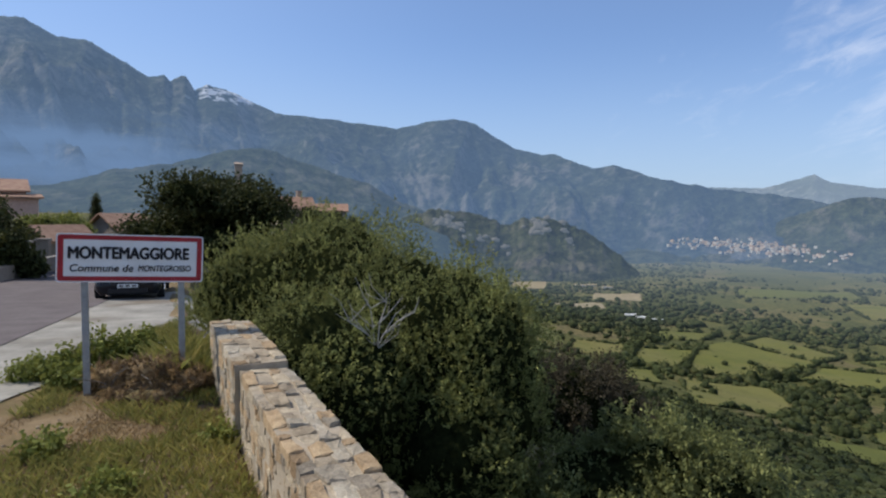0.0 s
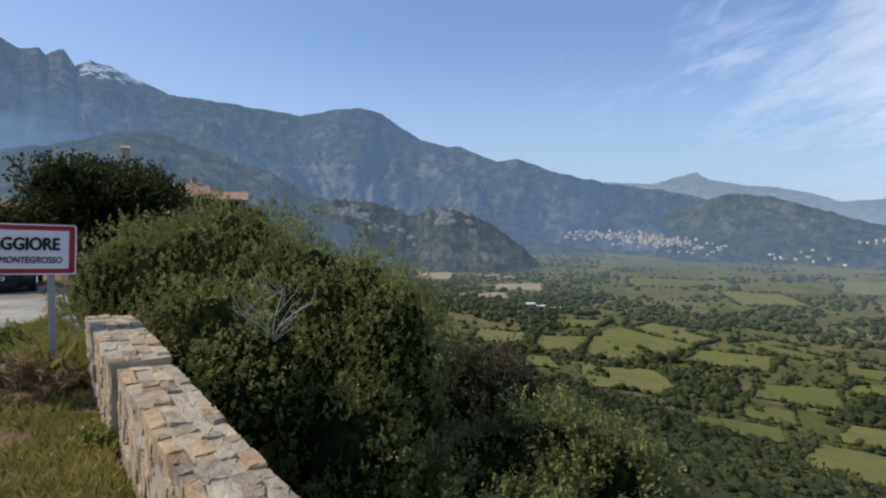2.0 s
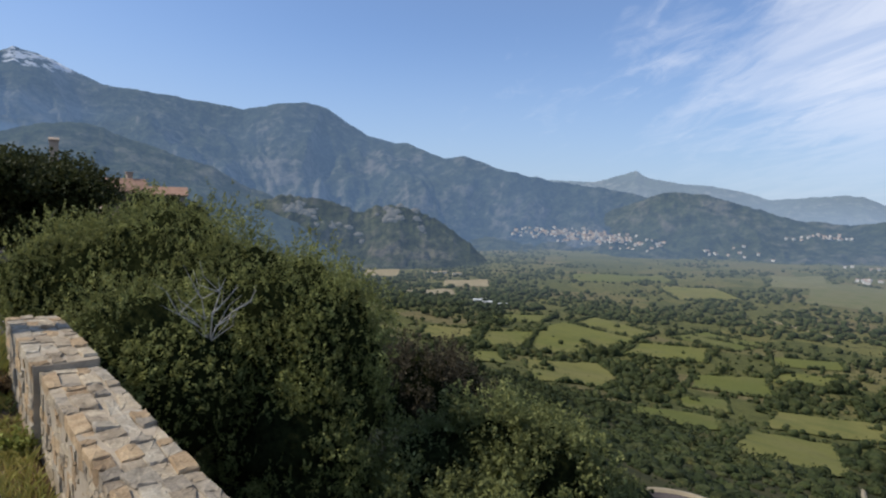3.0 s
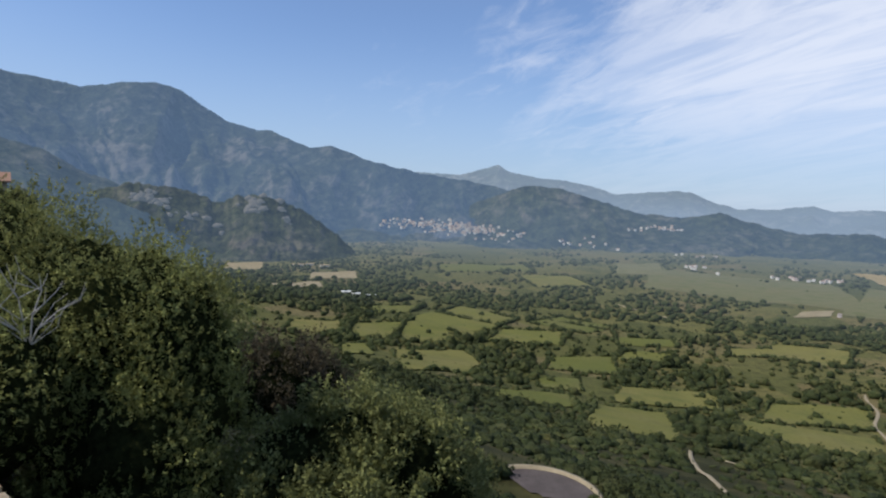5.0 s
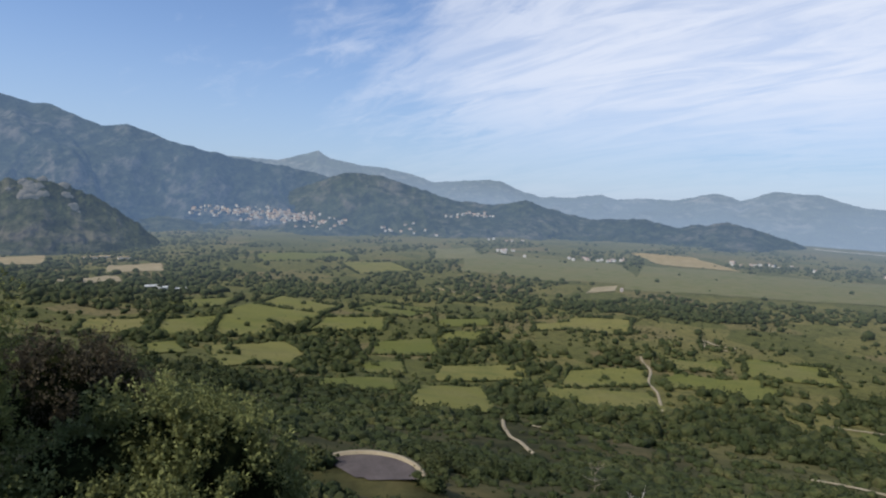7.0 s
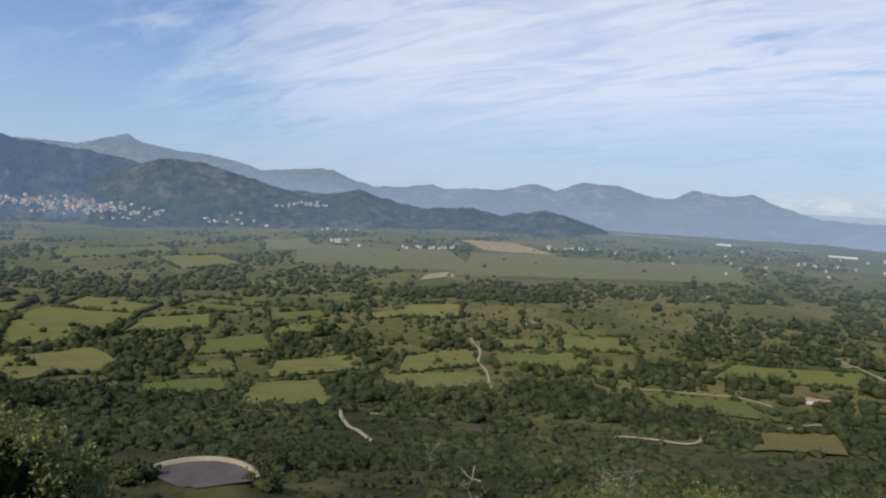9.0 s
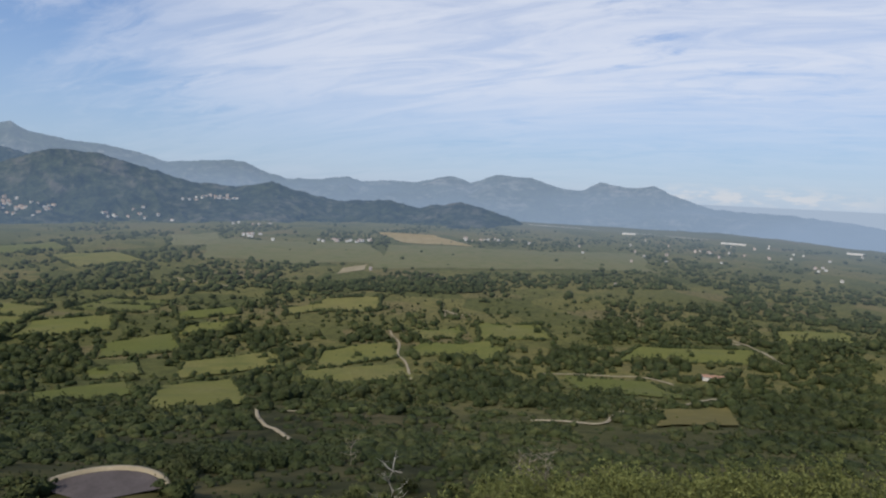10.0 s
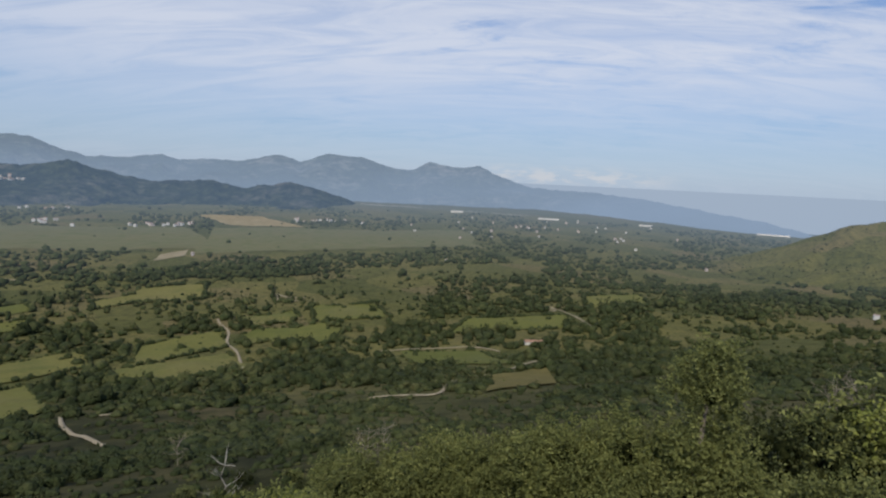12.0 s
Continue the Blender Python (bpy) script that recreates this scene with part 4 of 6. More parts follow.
def build_slope_shrubs():
    kinds = [shrub_kind("shrub", "yellow-green broom shrub on the steep slope", LEAF_SHOOT, 3200, 0.036, 41, 1.0),
             shrub_kind("shrub", "grey-green cistus shrub on the steep slope", LEAF_OLIVE, 3200, 0.036, 42, 0.8),
             shrub_kind("shrub", "bright green low shrub on the steep slope", LEAF_BRIGHT, 3200, 0.036, 43, 0.75),
             shrub_kind("shrub", "dark green lentisk shrub on the steep slope", LEAF_OAK, 3200, 0.036, 44, 1.0)]
    rng = random.Random(45)
    used = set()
    made = 0
    while made < 170:
        az, r = rng.uniform(40, 127), 40.0 * (1.9 ** rng.random())
        near = made % 5 < 2
        if near:
            az, r = rng.uniform(58, 127), rng.uniform(14, 27)
        if az < 50 and r > 40:
            continue
        x, y = polar(az, r)
        k = rng.choices(range(4), (4, 3, 3, 2))[0]
        s = rng.uniform(1.25, 2.0) if near else rng.uniform(0.7, 1.1) * (1 + r / 80)
        m = pose(x, y, float(land(x, y)) - 0.12, 0, 0, rng.uniform(0, 360)) @ Matrix.Scale(s, 4)
        if k in used:
            ob = copy_thing(kinds[k], pose(x, y, float(land(x, y)) - 0.12, 0, 0, rng.uniform(0, 360)))
            ob.scale = (s, s, s * rng.uniform(0.8, 1.1))
        else:
            kinds[k].matrix_world = m
            used.add(k)
        made += 1


build_slope_shrubs()


# ---- dead trees, bare and grey ----
def snag(label, x, y, height, seed, mat=None, arms=13):
    z = float(land(x, y))
    t = thing("dead_tree", label, "tree", x=x, y=y, z=z - 0.1)
    rng = random.Random(seed)
    bm = bmesh.new()
    line = [(rng.uniform(-0.05, 0.05) * i * height / 3, rng.uniform(-0.05, 0.05) * i * height / 3, height * i / 5) for i in range(6)]
    tube(bm, line, [0.045 * height / 3 * (1 - i / 6.5) for i in range(6)])
    part("trunk", bm, mat or DEADWOOD, t)
    for i in range(arms):
        k = rng.randint(1, 4)
        p = Vector(line[k])
        a, up = rng.uniform(0, 6.28), rng.uniform(0.2, 0.9)
        L = height * rng.uniform(0.25, 0.5)
        d = Vector((math.cos(a), math.sin(a), up)).normalized()
        bm = bmesh.new()
        q = p + d * L * 0.5 + Vector((0, 0, rng.uniform(-0.1, 0.15)))
        e = p + d * L + Vector((0, 0, rng.uniform(-0.1, 0.3)))
        tube(bm, [p, q, e], [0.018 * height / 3, 0.012 * height / 3, 0.005], 5)
        for j in range(4):
            b = p.lerp(e, rng.uniform(0.4, 1.0))
            tube(bm, [b, b + Vector((rng.uniform(-1, 1), rng.uniform(-1, 1), rng.uniform(0, 1))) * L * 0.3], [0.008 * height / 3, 0.003], 4)
        part("limb", bm, mat or DEADWOOD, t)
    return t


snag("bleached dead tree standing in the scrub", *polar(64.2, 64), 6.2, 3)
snag("bleached dead tree with forked limbs", *polar(59.9, 108), 5.4, 4, BARK, 18)
for i, (az, r, h) in enumerate(((77.8, 80, 5.6), (79.3, 84, 5.0), (76.6, 86, 4.6), (118.7, 60, 5.5), (120.2, 63, 5.0))):
    snag("leafless grey tree with many fine twigs", *polar(az, r), h, 20 + i, BARK, 22)


# ---- hairpin bend of the road far below ----
def build_hairpin():
    cx, cy, z = 43.9, 58.3, -34.2
    n = 40
    ang = np.linspace(radians(0), radians(128), n)
    ax = np.array(polar(37.5, 1.0))
    side = np.array((ax[1], -ax[0]))

    def ring(rad):
        return np.stack([cx + rad * (np.cos(ang) * side[0] * 1.05 + np.sin(ang) * ax[0] * 1.0), cy + rad * (np.cos(ang) * side[1] * 1.05 + np.sin(ang) * ax[1] * 1.0)], -1)
    outer, inner = ring(7.5), ring(0.8)
    v = np.concatenate([np.c_[inner, np.full(n, z)], np.c_[outer, np.full(n, z)]])
    tagged(new("road", mesh_of("road", v, grid_faces(2, n), DARK_ASPHALT, False)), "grey asphalt hairpin bend on the hillside below", "road", kind="structure")
    a, b = ring(7.5), ring(7.95)
    prof = [(a, z - 1.5), (a, z + 0.42), (b, z + 0.46), (b, z - 3.0)]
    v = np.concatenate([np.c_[p, np.full(n, h)] for p, h in prof])
    tagged(new("parapet", mesh_of("parapet", v, grid_faces(4, n), DUST, False)), "pale stone parapet round the hairpin bend", "parapet wall", kind="structure")


build_hairpin()


def hill_scrub():
    """Low scrub over the sunlit hillside that falls to the bay."""
    me = bpy.data.objects["near_hillside"].data
    co = np.empty(len(me.vertices) * 3, np.float32)
    me.vertices.foreach_get("co", co)
    co = co.reshape(-1, 3).astype(float)
    rng = np.random.default_rng(77)
    pick = co[rng.choice(len(co), 5200, replace=False)] + rng.normal(size=(5200, 3)) * [4, 4, 0]
    d = fbm(pick[:, 0] / 70, pick[:, 1] / 70, 4, 5)
    pick = pick[(d > 0.46) & (pick[:, 2] > land(pick[:, 0], pick[:, 1]) - 1)]
    s = 0.8 + 2.2 * rng.random(len(pick)) ** 2
    b = np.c_[pick[:, 0], pick[:, 1], pick[:, 2] + s * 0.3, s, s, s * 0.75]
    tagged(new("hill_scrub", lumps("hill_scrub", b, CANOPY, 1, 0.35, 36)), "dark scrub dotted over the sunlit hillside", "shrub", kind="stuff")


hill_scrub()

# ---- stones of the wall: uneven pieces set in mortar ----
STONE_MATS = []
for k, (a, b, c) in enumerate((((0.38, 0.33, 0.26), (0.56, 0.50, 0.40), (0.26, 0.22, 0.165)), ((0.37, 0.28, 0.185), (0.52, 0.41, 0.28), (0.28, 0.20, 0.13)), ((0.35, 0.32, 0.27), (0.53, 0.49, 0.425), (0.25, 0.225, 0.185)))):
    m, n = material("granite_rubble")
    p = n.add("TexCoord").outputs["Object"]
    rnd = n.add("ObjectInfo").outputs["Random"]
    x1, x2 = n.noise(p, 9, 7, 0.7), n.noise(p, 55, 4)
    col = n.ramp(x1, [(0.28, c), (0.45, a), (0.68, b)])
    col = n.mix(0.6, col, n.ramp(rnd, [(0.0, (0.45, 0.37, 0.28)), (0.5, (0.88, 0.80, 0.68)), (1.0, (1.25, 1.17, 1.02))]), "MULTIPLY")
    col = n.mix(0.5, col, n.ramp(x2, [(0.3, (0.5, 0.48, 0.45)), (0.7, (1.2, 1.17, 1.1))]), "MULTIPLY")
    finish(n, col, 0.9, n.math("ADD", x1, n.math("MULTIPLY", x2, 0.4)), 0.9, 0.03, spec=0.1)
    STONE_MATS.append(m)


def stone_mesh(corners, thick, rng):
    """A rough rounded slab over a four-cornered cell, lying in its own plane."""
    cx, cy = sum(c[0] for c in corners) / 4, sum(c[1] for c in corners) / 4
    ring = []
    for i in range(4):
        a, b = corners[i], corners[(i + 1) % 4]
        for t in (0.05, 0.5, 0.95):
            x, y = a[0] + (b[0] - a[0]) * t, a[1] + (b[1] - a[1]) * t
            k = rng.uniform(0.90, 1.01)
            ring.append((cx + (x - cx) * k, cy + (y - cy) * k))
    n = len(ring)
    tilt = (rng.uniform(-0.08, 0.08), rng.uniform(-0.08, 0.08))
    v = [(x, y, -0.05) for x, y in ring]
    v += [(x, y, thick * rng.uniform(0.55, 0.9)) for x, y in ring]
    for x, y in ring:
        k = rng.uniform(0.88, 0.97)
        u, w = cx + (x - cx) * k, cy + (y - cy) * k
        v.append((u, w, thick * rng.uniform(0.8, 1.2) + (u - cx) * tilt[0] + (w - cy) * tilt[1]))
    v.append((cx, cy, thick * 1.05))
    me = bpy.data.meshes.new("stone")
    f = [(i + r * n, (i + 1) % n + r * n, (i + 1) % n + (r + 1) * n, i + (r + 1) * n) for r in range(2) for i in range(n)]
    f += [(2 * n + i, 2 * n + (i + 1) % n, 3 * n) for i in range(n)]
    me.from_pydata(v, [], f)
    for q in me.polygons:
        q.use_smooth = False
    me.update()
    return me


def cells(u0, u1, v0, v1, du, rows, rng, jit=0.22):
    """Broken courses: each course split at its own places."""
    edges = [v0]
    for k in range(1, rows):
        edges.append(v0 + (v1 - v0) * (k + rng.uniform(-0.2, 0.2)) / rows)
    edges.append(v1)
    out = []
    for k in range(rows):
        u = u0
        prev = [(u, edges[k]), (u, edges[k + 1])]
        while u < u1 - du * 0.5:
            u = min(u + du * rng.choice((0.5, 0.7, 0.9, 1.3, 1.9)), u1)
            j = (edges[k + 1] - edges[k]) * jit
            lo = (u + rng.uniform(-j, j), edges[k] + (rng.uniform(-j, j) if k else 0))
            hi = (u + rng.uniform(-j, j), edges[k + 1] + (rng.uniform(-j, j) if k < rows - 1 else 0))
            out.append((prev[0], lo, hi, prev[1]))
            prev = [lo, hi]
    return out


def lay_stones():
    rng = random.Random(7)
    # top: local x along the wall, y towards the road; face: x along, y up
    for u0, u1, top, wide in ((-4.2, 2.86, WALL_TOP - 0.037, WALL_W - 0.01), (2.88, 5.22, WALL_TOP + 0.023, WALL_W + 0.04)):
        for cell in cells(u0, u1, 0.0, wide, 0.20, 4, rng, 0.24):
            ob = new("stone", stone_mesh(cell, rng.uniform(0.018, 0.046), rng))
            ob.data.materials.append(rng.choices(STONE_MATS, (4, 2, 3))[0])
            ob.parent = STONE_WALL
            ob.matrix_world = WALL_M @ pose(0, 0, top)
        for cell in cells(u0, u1, -0.12, top - 0.02, 0.15, 7, rng, 0.30):
            cell = [(c[0], c[1]) for c in cell]
            ob = new("stone", stone_mesh(cell, rng.uniform(0.016, 0.036), rng))
            ob.data.materials.append(rng.choices(STONE_MATS, (4, 3, 2))[0])
            ob.parent = STONE_WALL
            face = Matrix(((1, 0, 0, 0), (0, 0, 1, wide - 0.035), (0, 1, 0, 0), (0, 0, 0, 1)))
            ob.matrix_world = WALL_M @ face
            ob.data.flip_normals()


lay_stones()


# ---- the place-name sign ----
def plain(name, colour, rough=0.5, metal=0.0, dirt=0.15, scale=5.0):
    m, n = material(name)
    p = n.add("TexCoord").outputs["Object"]
    a = n.noise(p, scale, 6, 0.65)
    dark = tuple(c * (1 - dirt * 2) for c in colour)
    finish(n, n.ramp(a, [(0.3, dark), (0.6, colour)]), rough, a, 0.05, 0.002, metal)
    return m


WHITE_PAINT = plain("sign_white", (0.74, 0.75, 0.76), 0.45, dirt=0.05)
RED_PAINT = plain("sign_red", (0.36, 0.025, 0.035), 0.45)
BLACK_PAINT = plain("sign_black", (0.02, 0.02, 0.025), 0.5)


def rounded_plate(bm, w, h, rad, y0, y1, hole=None):
    """A plate in the xz plane with rounded corners; hole: (w, h, rad) leaves a frame."""
    def loop(w, h, r):
        pts = []
        for cx, cz, a0 in ((w / 2 - r, h / 2 - r, 0), (-w / 2 + r, h / 2 - r, 90), (-w / 2 + r, -h / 2 + r, 180), (w / 2 - r, -h / 2 + r, 270)):
            for k in range(6):
                a = radians(a0 + k * 18)
                pts.append((cx + math.cos(a) * r, cz + math.sin(a) * r))
        return pts
    o = loop(w, h, rad)
    n = len(o)
    f = [bm.verts.new((x, y0, z)) for x, z in o]
    b = [bm.verts.new((x, y1, z)) for x, z in o]
    for i in range(n):
        bm.faces.new((f[i], f[(i + 1) % n], b[(i + 1) % n], b[i]))
    if hole:
        q = loop(*hole)
        fi = [bm.verts.new((x, y0, z)) for x, z in q]
        bi = [bm.verts.new((x, y1, z)) for x, z in q]
        for i in range(n):
            j = (i + 1) % n
            bm.faces.new((f[j], f[i], fi[i], fi[j])), bm.faces.new((b[i], b[j], bi[j], bi[i])), bm.faces.new((fi[j], fi[i], bi[i], bi[j]))
    else:
        bm.faces.new(f[::-1]), bm.faces.new(b)


def lettering(name, text, size, x, z, width, parent, shear=0.0, bold=0.0):
    c = bpy.data.curves.new(name, "FONT")
    c.body, c.size, c.align_x, c.align_y, c.extrude, c.shear = text, size, "CENTER", "CENTER", 0.0015, shear
    tmp = bpy.data.objects.new(name, c)
    scene.collection.objects.link(tmp)
    bpy.context.view_layer.update()
    me = bpy.data.meshes.new_from_object(tmp.evaluated_get(bpy.context.evaluated_depsgraph_get()))
    xs = [v.co.x for v in me.vertices]
    k = width / (max(xs) - min(xs))
    mid = (max(xs) + min(xs)) / 2
    for v in me.vertices:
        v.co.x = (v.co.x - mid) * k
    bpy.data.objects.remove(tmp)
    if bold:  # thicker strokes: the same letters again, a little to each side
        bm = bmesh.new()
        bm.from_mesh(me)
        first = bm.verts[:] + bm.edges[:] + bm.faces[:]
        for dx, dy in ((bold, 0), (-bold, 0), (0, bold), (0, -bold)):
            made = bmesh.ops.duplicate(bm, geom=first)["geom"]
            bmesh.ops.translate(bm, vec=(dx, dy, 0.0003 * (1 + dx * 90 + dy * 50)), verts=[g for g in made if isinstance(g, bmesh.types.BMVert)])
        bm.to_mesh(me)
        bm.free()
    me.materials.append(BLACK_PAINT)
    ob = new(name, me)
    ob.parent = parent
    ob.matrix_basis = pose(x, -0.024, z, 90, 0, 0)
    return ob


def build_sign():
    t = thing("road_sign", "white place-name sign with red border on two steel posts", "road sign", x=-3.53, y=6.76, z=0.0, turn=23.4)
    w, h = 1.47, 0.525
    tilt = pose(0, 0, 1.535, 0, 2.0, 0)
    bm = bmesh.new()
    rounded_plate(bm, w, h, 0.035, -0.018, 0.012)
    bmesh.ops.transform(bm, matrix=tilt, verts=bm.verts)
    panel = part("panel", bm, WHITE_PAINT, t)
    for nm, mat, ow, ohh, iw, ih, yy in (("white_edge", WHITE_PAINT, w + 0.012, h + 0.012, w - 0.014, h - 0.014, -0.027), ("red_border", RED_PAINT, w - 0.014, h - 0.014, w - 0.125, h - 0.115, -0.023)):
        bm = bmesh.new()
        rounded_plate(bm, ow, ohh, 0.03, yy, -0.014, (iw, ih, 0.012))
        bmesh.ops.transform(bm, matrix=tilt, verts=bm.verts)
        part(nm, bm, mat, panel, "red border strip" if mat is RED_PAINT else "white rim")
    for text, size, x, z, width, shear, bold in (("MONTEMAGGIORE", 0.182, -0.02, 0.052, 1.21, 0.0, 0.0075), ("Commune de", 0.115, -0.30, -0.115, 0.62, 0.18, 0.0015), ("MONTEGROSSO", 0.098, 0.335, -0.115, 0.55, 0.15, 0.0015)):
        ob = lettering("lettering", text, size, x, z, width, panel, shear, bold)
        ob.matrix_basis = tilt @ ob.matrix_basis
    for x, zt in ((-0.485, 1.56), (0.50, 1.52)):
        bm = bmesh.new()
        box(bm, x - 0.035, x + 0.035, 0.014, 0.055, -0.3, zt + 0.15, 0.006)
        part("post", bm, STEEL, t, "grey galvanised steel post")
        for dz in (-0.15, 0.12):
            bm = bmesh.new()
            box(bm, x - 0.05, x + 0.05, 0.012, 0.062, zt + dz - 0.015, zt + dz + 0.015, 0.004)
            part("clamp", bm, STEEL, t)


build_sign()


# ---- road and lay-by ----
def strip(name, label, a, b, left, right, mat, lift, n=40, kind="structure", category="road", wob=0.0, taper=0.0):
    """A strip from a to b, reaching left and right of that line, laid on the land."""
    ax, ay = a
    dx, dy = b[0] - ax, b[1] - ay
    L = math.hypot(dx, dy)
    dx, dy = dx / L, dy / L
    v = []
    cols = 9
    for i in range(n):
        u = L * i / (n - 1)
        for j in range(cols):
            s = left + (right - left) * j / (cols - 1)
            if taper:
                s = left + (right * min(1.0, (u + 0.6) / taper) - left) * j / (cols - 1)
            if j == cols - 1:
                s += (float(vnoise(u * 0.9, 2.0, 5)) - 0.5) * wob
            if j == 0:
                s += (float(vnoise(u * 0.9, 7.0, 6)) - 0.5) * wob
            x, y = ax + dx * u + dy * s, ay + dy * u - dx * s
            v.append((x, y, float(land(x, y)) + lift))
    ob = new(name, mesh_of(name, v, grid_faces(n, cols), mat, True))
    return tagged(ob, label, category, kind=kind)


ROAD_A, ROAD_B = (-4.6, 2.0), (-27.0, 71.0)
strip("road", "worn grey asphalt village road", ROAD_A, ROAD_B, -6.0, 0.0, ASPHALT, 0.03, 60)
strip("pavement", "cracked pale concrete lay-by beside the road", (-5.75, 5.6), (-9.7, 18.6), -0.9, 3.3, CONCRETE, 0.018, 40, wob=0.7, category="lay-by", taper=3.4)


strip("verge", "rough green grass verge beyond the road", ROAD_A, ROAD_B, -8.4, -6.02, FIELD, 0.04, 60, wob=0.8, category="verge")


# ---- grass, weeds and litter of the verge ----
def blades(name, label, n, region, mat, h0, h1, seed, clump=0.55, w=0.006, category="grass"):
    rng = np.random.default_rng(seed)
    x = rng.uniform(region[0], region[1], n * 4)
    y = rng.uniform(region[2], region[3], n * 4)
    s = (x - WALL_AT[0]) * WALL_OUT[0] + (y - WALL_AT[1]) * WALL_OUT[1]
    lay = -(x + 4.6) * 0.951 - (y - 2.0) * 0.309
    d = fbm(x * 1.3, y * 1.3, 4, seed)
    keep = (s < -WALL_W - 0.05) & (d > clump) & (lay < -1.0 - 1.6 * np.clip((8.6 - y) / 6, -0.3, 0.3))
    x, y = x[keep][:n], y[keep][:n]
    z = land(x, y) - 0.01
    k = len(x)
    a = rng.uniform(0, 6.28, k)
    h = rng.uniform(h0, h1, k) * (0.6 + 0.8 * d[keep][:k])
    lean = rng.normal(size=(k, 2)) * h[:, None] * 0.45
    wx, wy = np.cos(a) * w, np.sin(a) * w
    p0 = np.stack([x - wx, y - wy, z], -1)
    p1 = np.stack([x + wx, y + wy, z], -1)
    p2 = np.stack([x + wx * 0.7 + lean[:, 0] * 0.4, y + wy * 0.7 + lean[:, 1] * 0.4, z + h * 0.6], -1)
    p3 = np.stack([x + lean[:, 0], y + lean[:, 1], z + h], -1)
    v = np.stack([p0, p1, p2, p3], 1).reshape(-1, 3)
    ob = new(name, mesh_of(name, v, np.arange(len(v)).reshape(-1, 4), mat))
    return tagged(ob, label, category, kind="stuff")


blades("grass", "patchy green grass on the dry verge", 48000, (-5.5, 1.2, 0.6, 13), GRASS, 0.02, 0.12, 61, 0.505, 0.0035)
blades("dead_litter", "brown dead grass and stalks lying on the verge", 26000, (-4.6, 0.8, 0.6, 9), DRY_LITTER, 0.008, 0.045, 64, 0.42, 0.004)
blades("dry_grass", "trampled straw-coloured dry grass on the verge", 30000, (-5.5, 1.0, 0.6, 10), STRAW, 0.012, 0.05, 62, 0.44, 0.003)
blades("tall_grass", "taller grass along the foot of the wall", 5000, (-3.6, -2.0, 7.0, 14), GRASS, 0.15, 0.45, 63, 0.35, 0.008)


def weed(label, x, y, rad, tall, count, mat, seed, size=0.04):
    t = thing("weed", label, "weed", "weeds on the verge", x=x, y=y, z=float(land(x, y)))
    rng = random.Random(seed)
    blobs = [(rng.uniform(-1, 1) * rad * 0.55, rng.uniform(-1, 1) * rad * 0.55, tall * rng.uniform(0.25, 0.6), rad * 0.5, rad * 0.5, tall * 0.42) for _ in range(5)]
    part("foliage", leaves("foliage", blobs, count, size, mat, seed, 1.6, 0.2), None, t)
    for i in range(6):
        bm = bmesh.new()
        b = blobs[i % 5]
        tube(bm, [(b[0] * 0.3, b[1] * 0.3, -0.02), (b[0] * 0.8, b[1] * 0.8, b[2]), (b[0] * 1.1, b[1] * 1.1, b[2] + tall * 0.4)], [0.008, 0.006, 0.002], 5)
        part("stem", bm, BARK, t)
    return t


for i, (x, y, r, h, c) in enumerate(((-4.95, 7.15, 0.32, 0.28, 1500), (-4.6, 7.35, 0.36, 0.40, 2000), (-4.25, 7.6, 0.38, 0.55, 2400), (-3.95, 7.9, 0.34, 0.60, 2000), (-4.35, 6.9, 0.32, 0.26, 1400), (-2.95, 7.9, 0.26, 0.32, 1300))):
    weed("leafy green nettles and weeds beside the sign posts", x, y, r, h, c, LEAF_BRIGHT, 70 + i, 0.035)
for i, (x, y, r, h, c) in enumerate(((-3.35, 4.95, 0.22, 0.16, 900), (-2.4, 4.2, 0.25, 0.12, 900), (-3.1, 3.7, 0.25, 0.12, 900), (-2.0, 5.3, 0.2, 0.12, 700))):
    weed("low dark green weed clump on the dry verge", x, y, r, h, c, LEAF_BRIGHT, 90 + i, 0.03)


def brush_pile():
    t = thing("brush_pile", "heap of cut brown twigs and dead grass under the sign", "brush pile", x=-3.35, y=6.85, z=float(land(-3.35, 6.85)))
    blobs = [(-0.45, 0.05, 0.12, 0.40, 0.32, 0.16), (0.0, 0.0, 0.17, 0.42, 0.34, 0.22), (0.35, -0.05, 0.12, 0.34, 0.30, 0.16), (0.1, -0.4, 0.05, 0.5, 0.3, 0.09)]
    part("dead_grass", leaves("dead_grass", blobs, 7000, 0.016, DRY_LITTER, 66, 7.0, 0.2), None, t)
    part("straw", leaves("straw", blobs, 3500, 0.012, STRAW, 67, 9.0, 0.5), None, t)
    part("mound", lumps("mound", [(b[0], b[1], b[2], b[3] * 0.75, b[4] * 0.75, b[5] * 0.75) for b in blobs], SOIL, 2, 0.25, 3), None, t)
    rng = random.Random(5)
    for i in range(14):
        bm = bmesh.new()
        p = Vector((rng.uniform(-0.6, 0.5), rng.uniform(-0.4, 0.3), rng.uniform(0.02, 0.12)))
        d = Vector((rng.uniform(-1, 1), rng.uniform(-1, 1), rng.uniform(0, 0.7))).normalized() * rng.uniform(0.25, 0.55)
        tube(bm, [p, p + d * 0.5 + Vector((0, 0, 0.03)), p + d], [0.009, 0.006, 0.003], 5)
        part("twig", bm, BARK, t)


brush_pile()


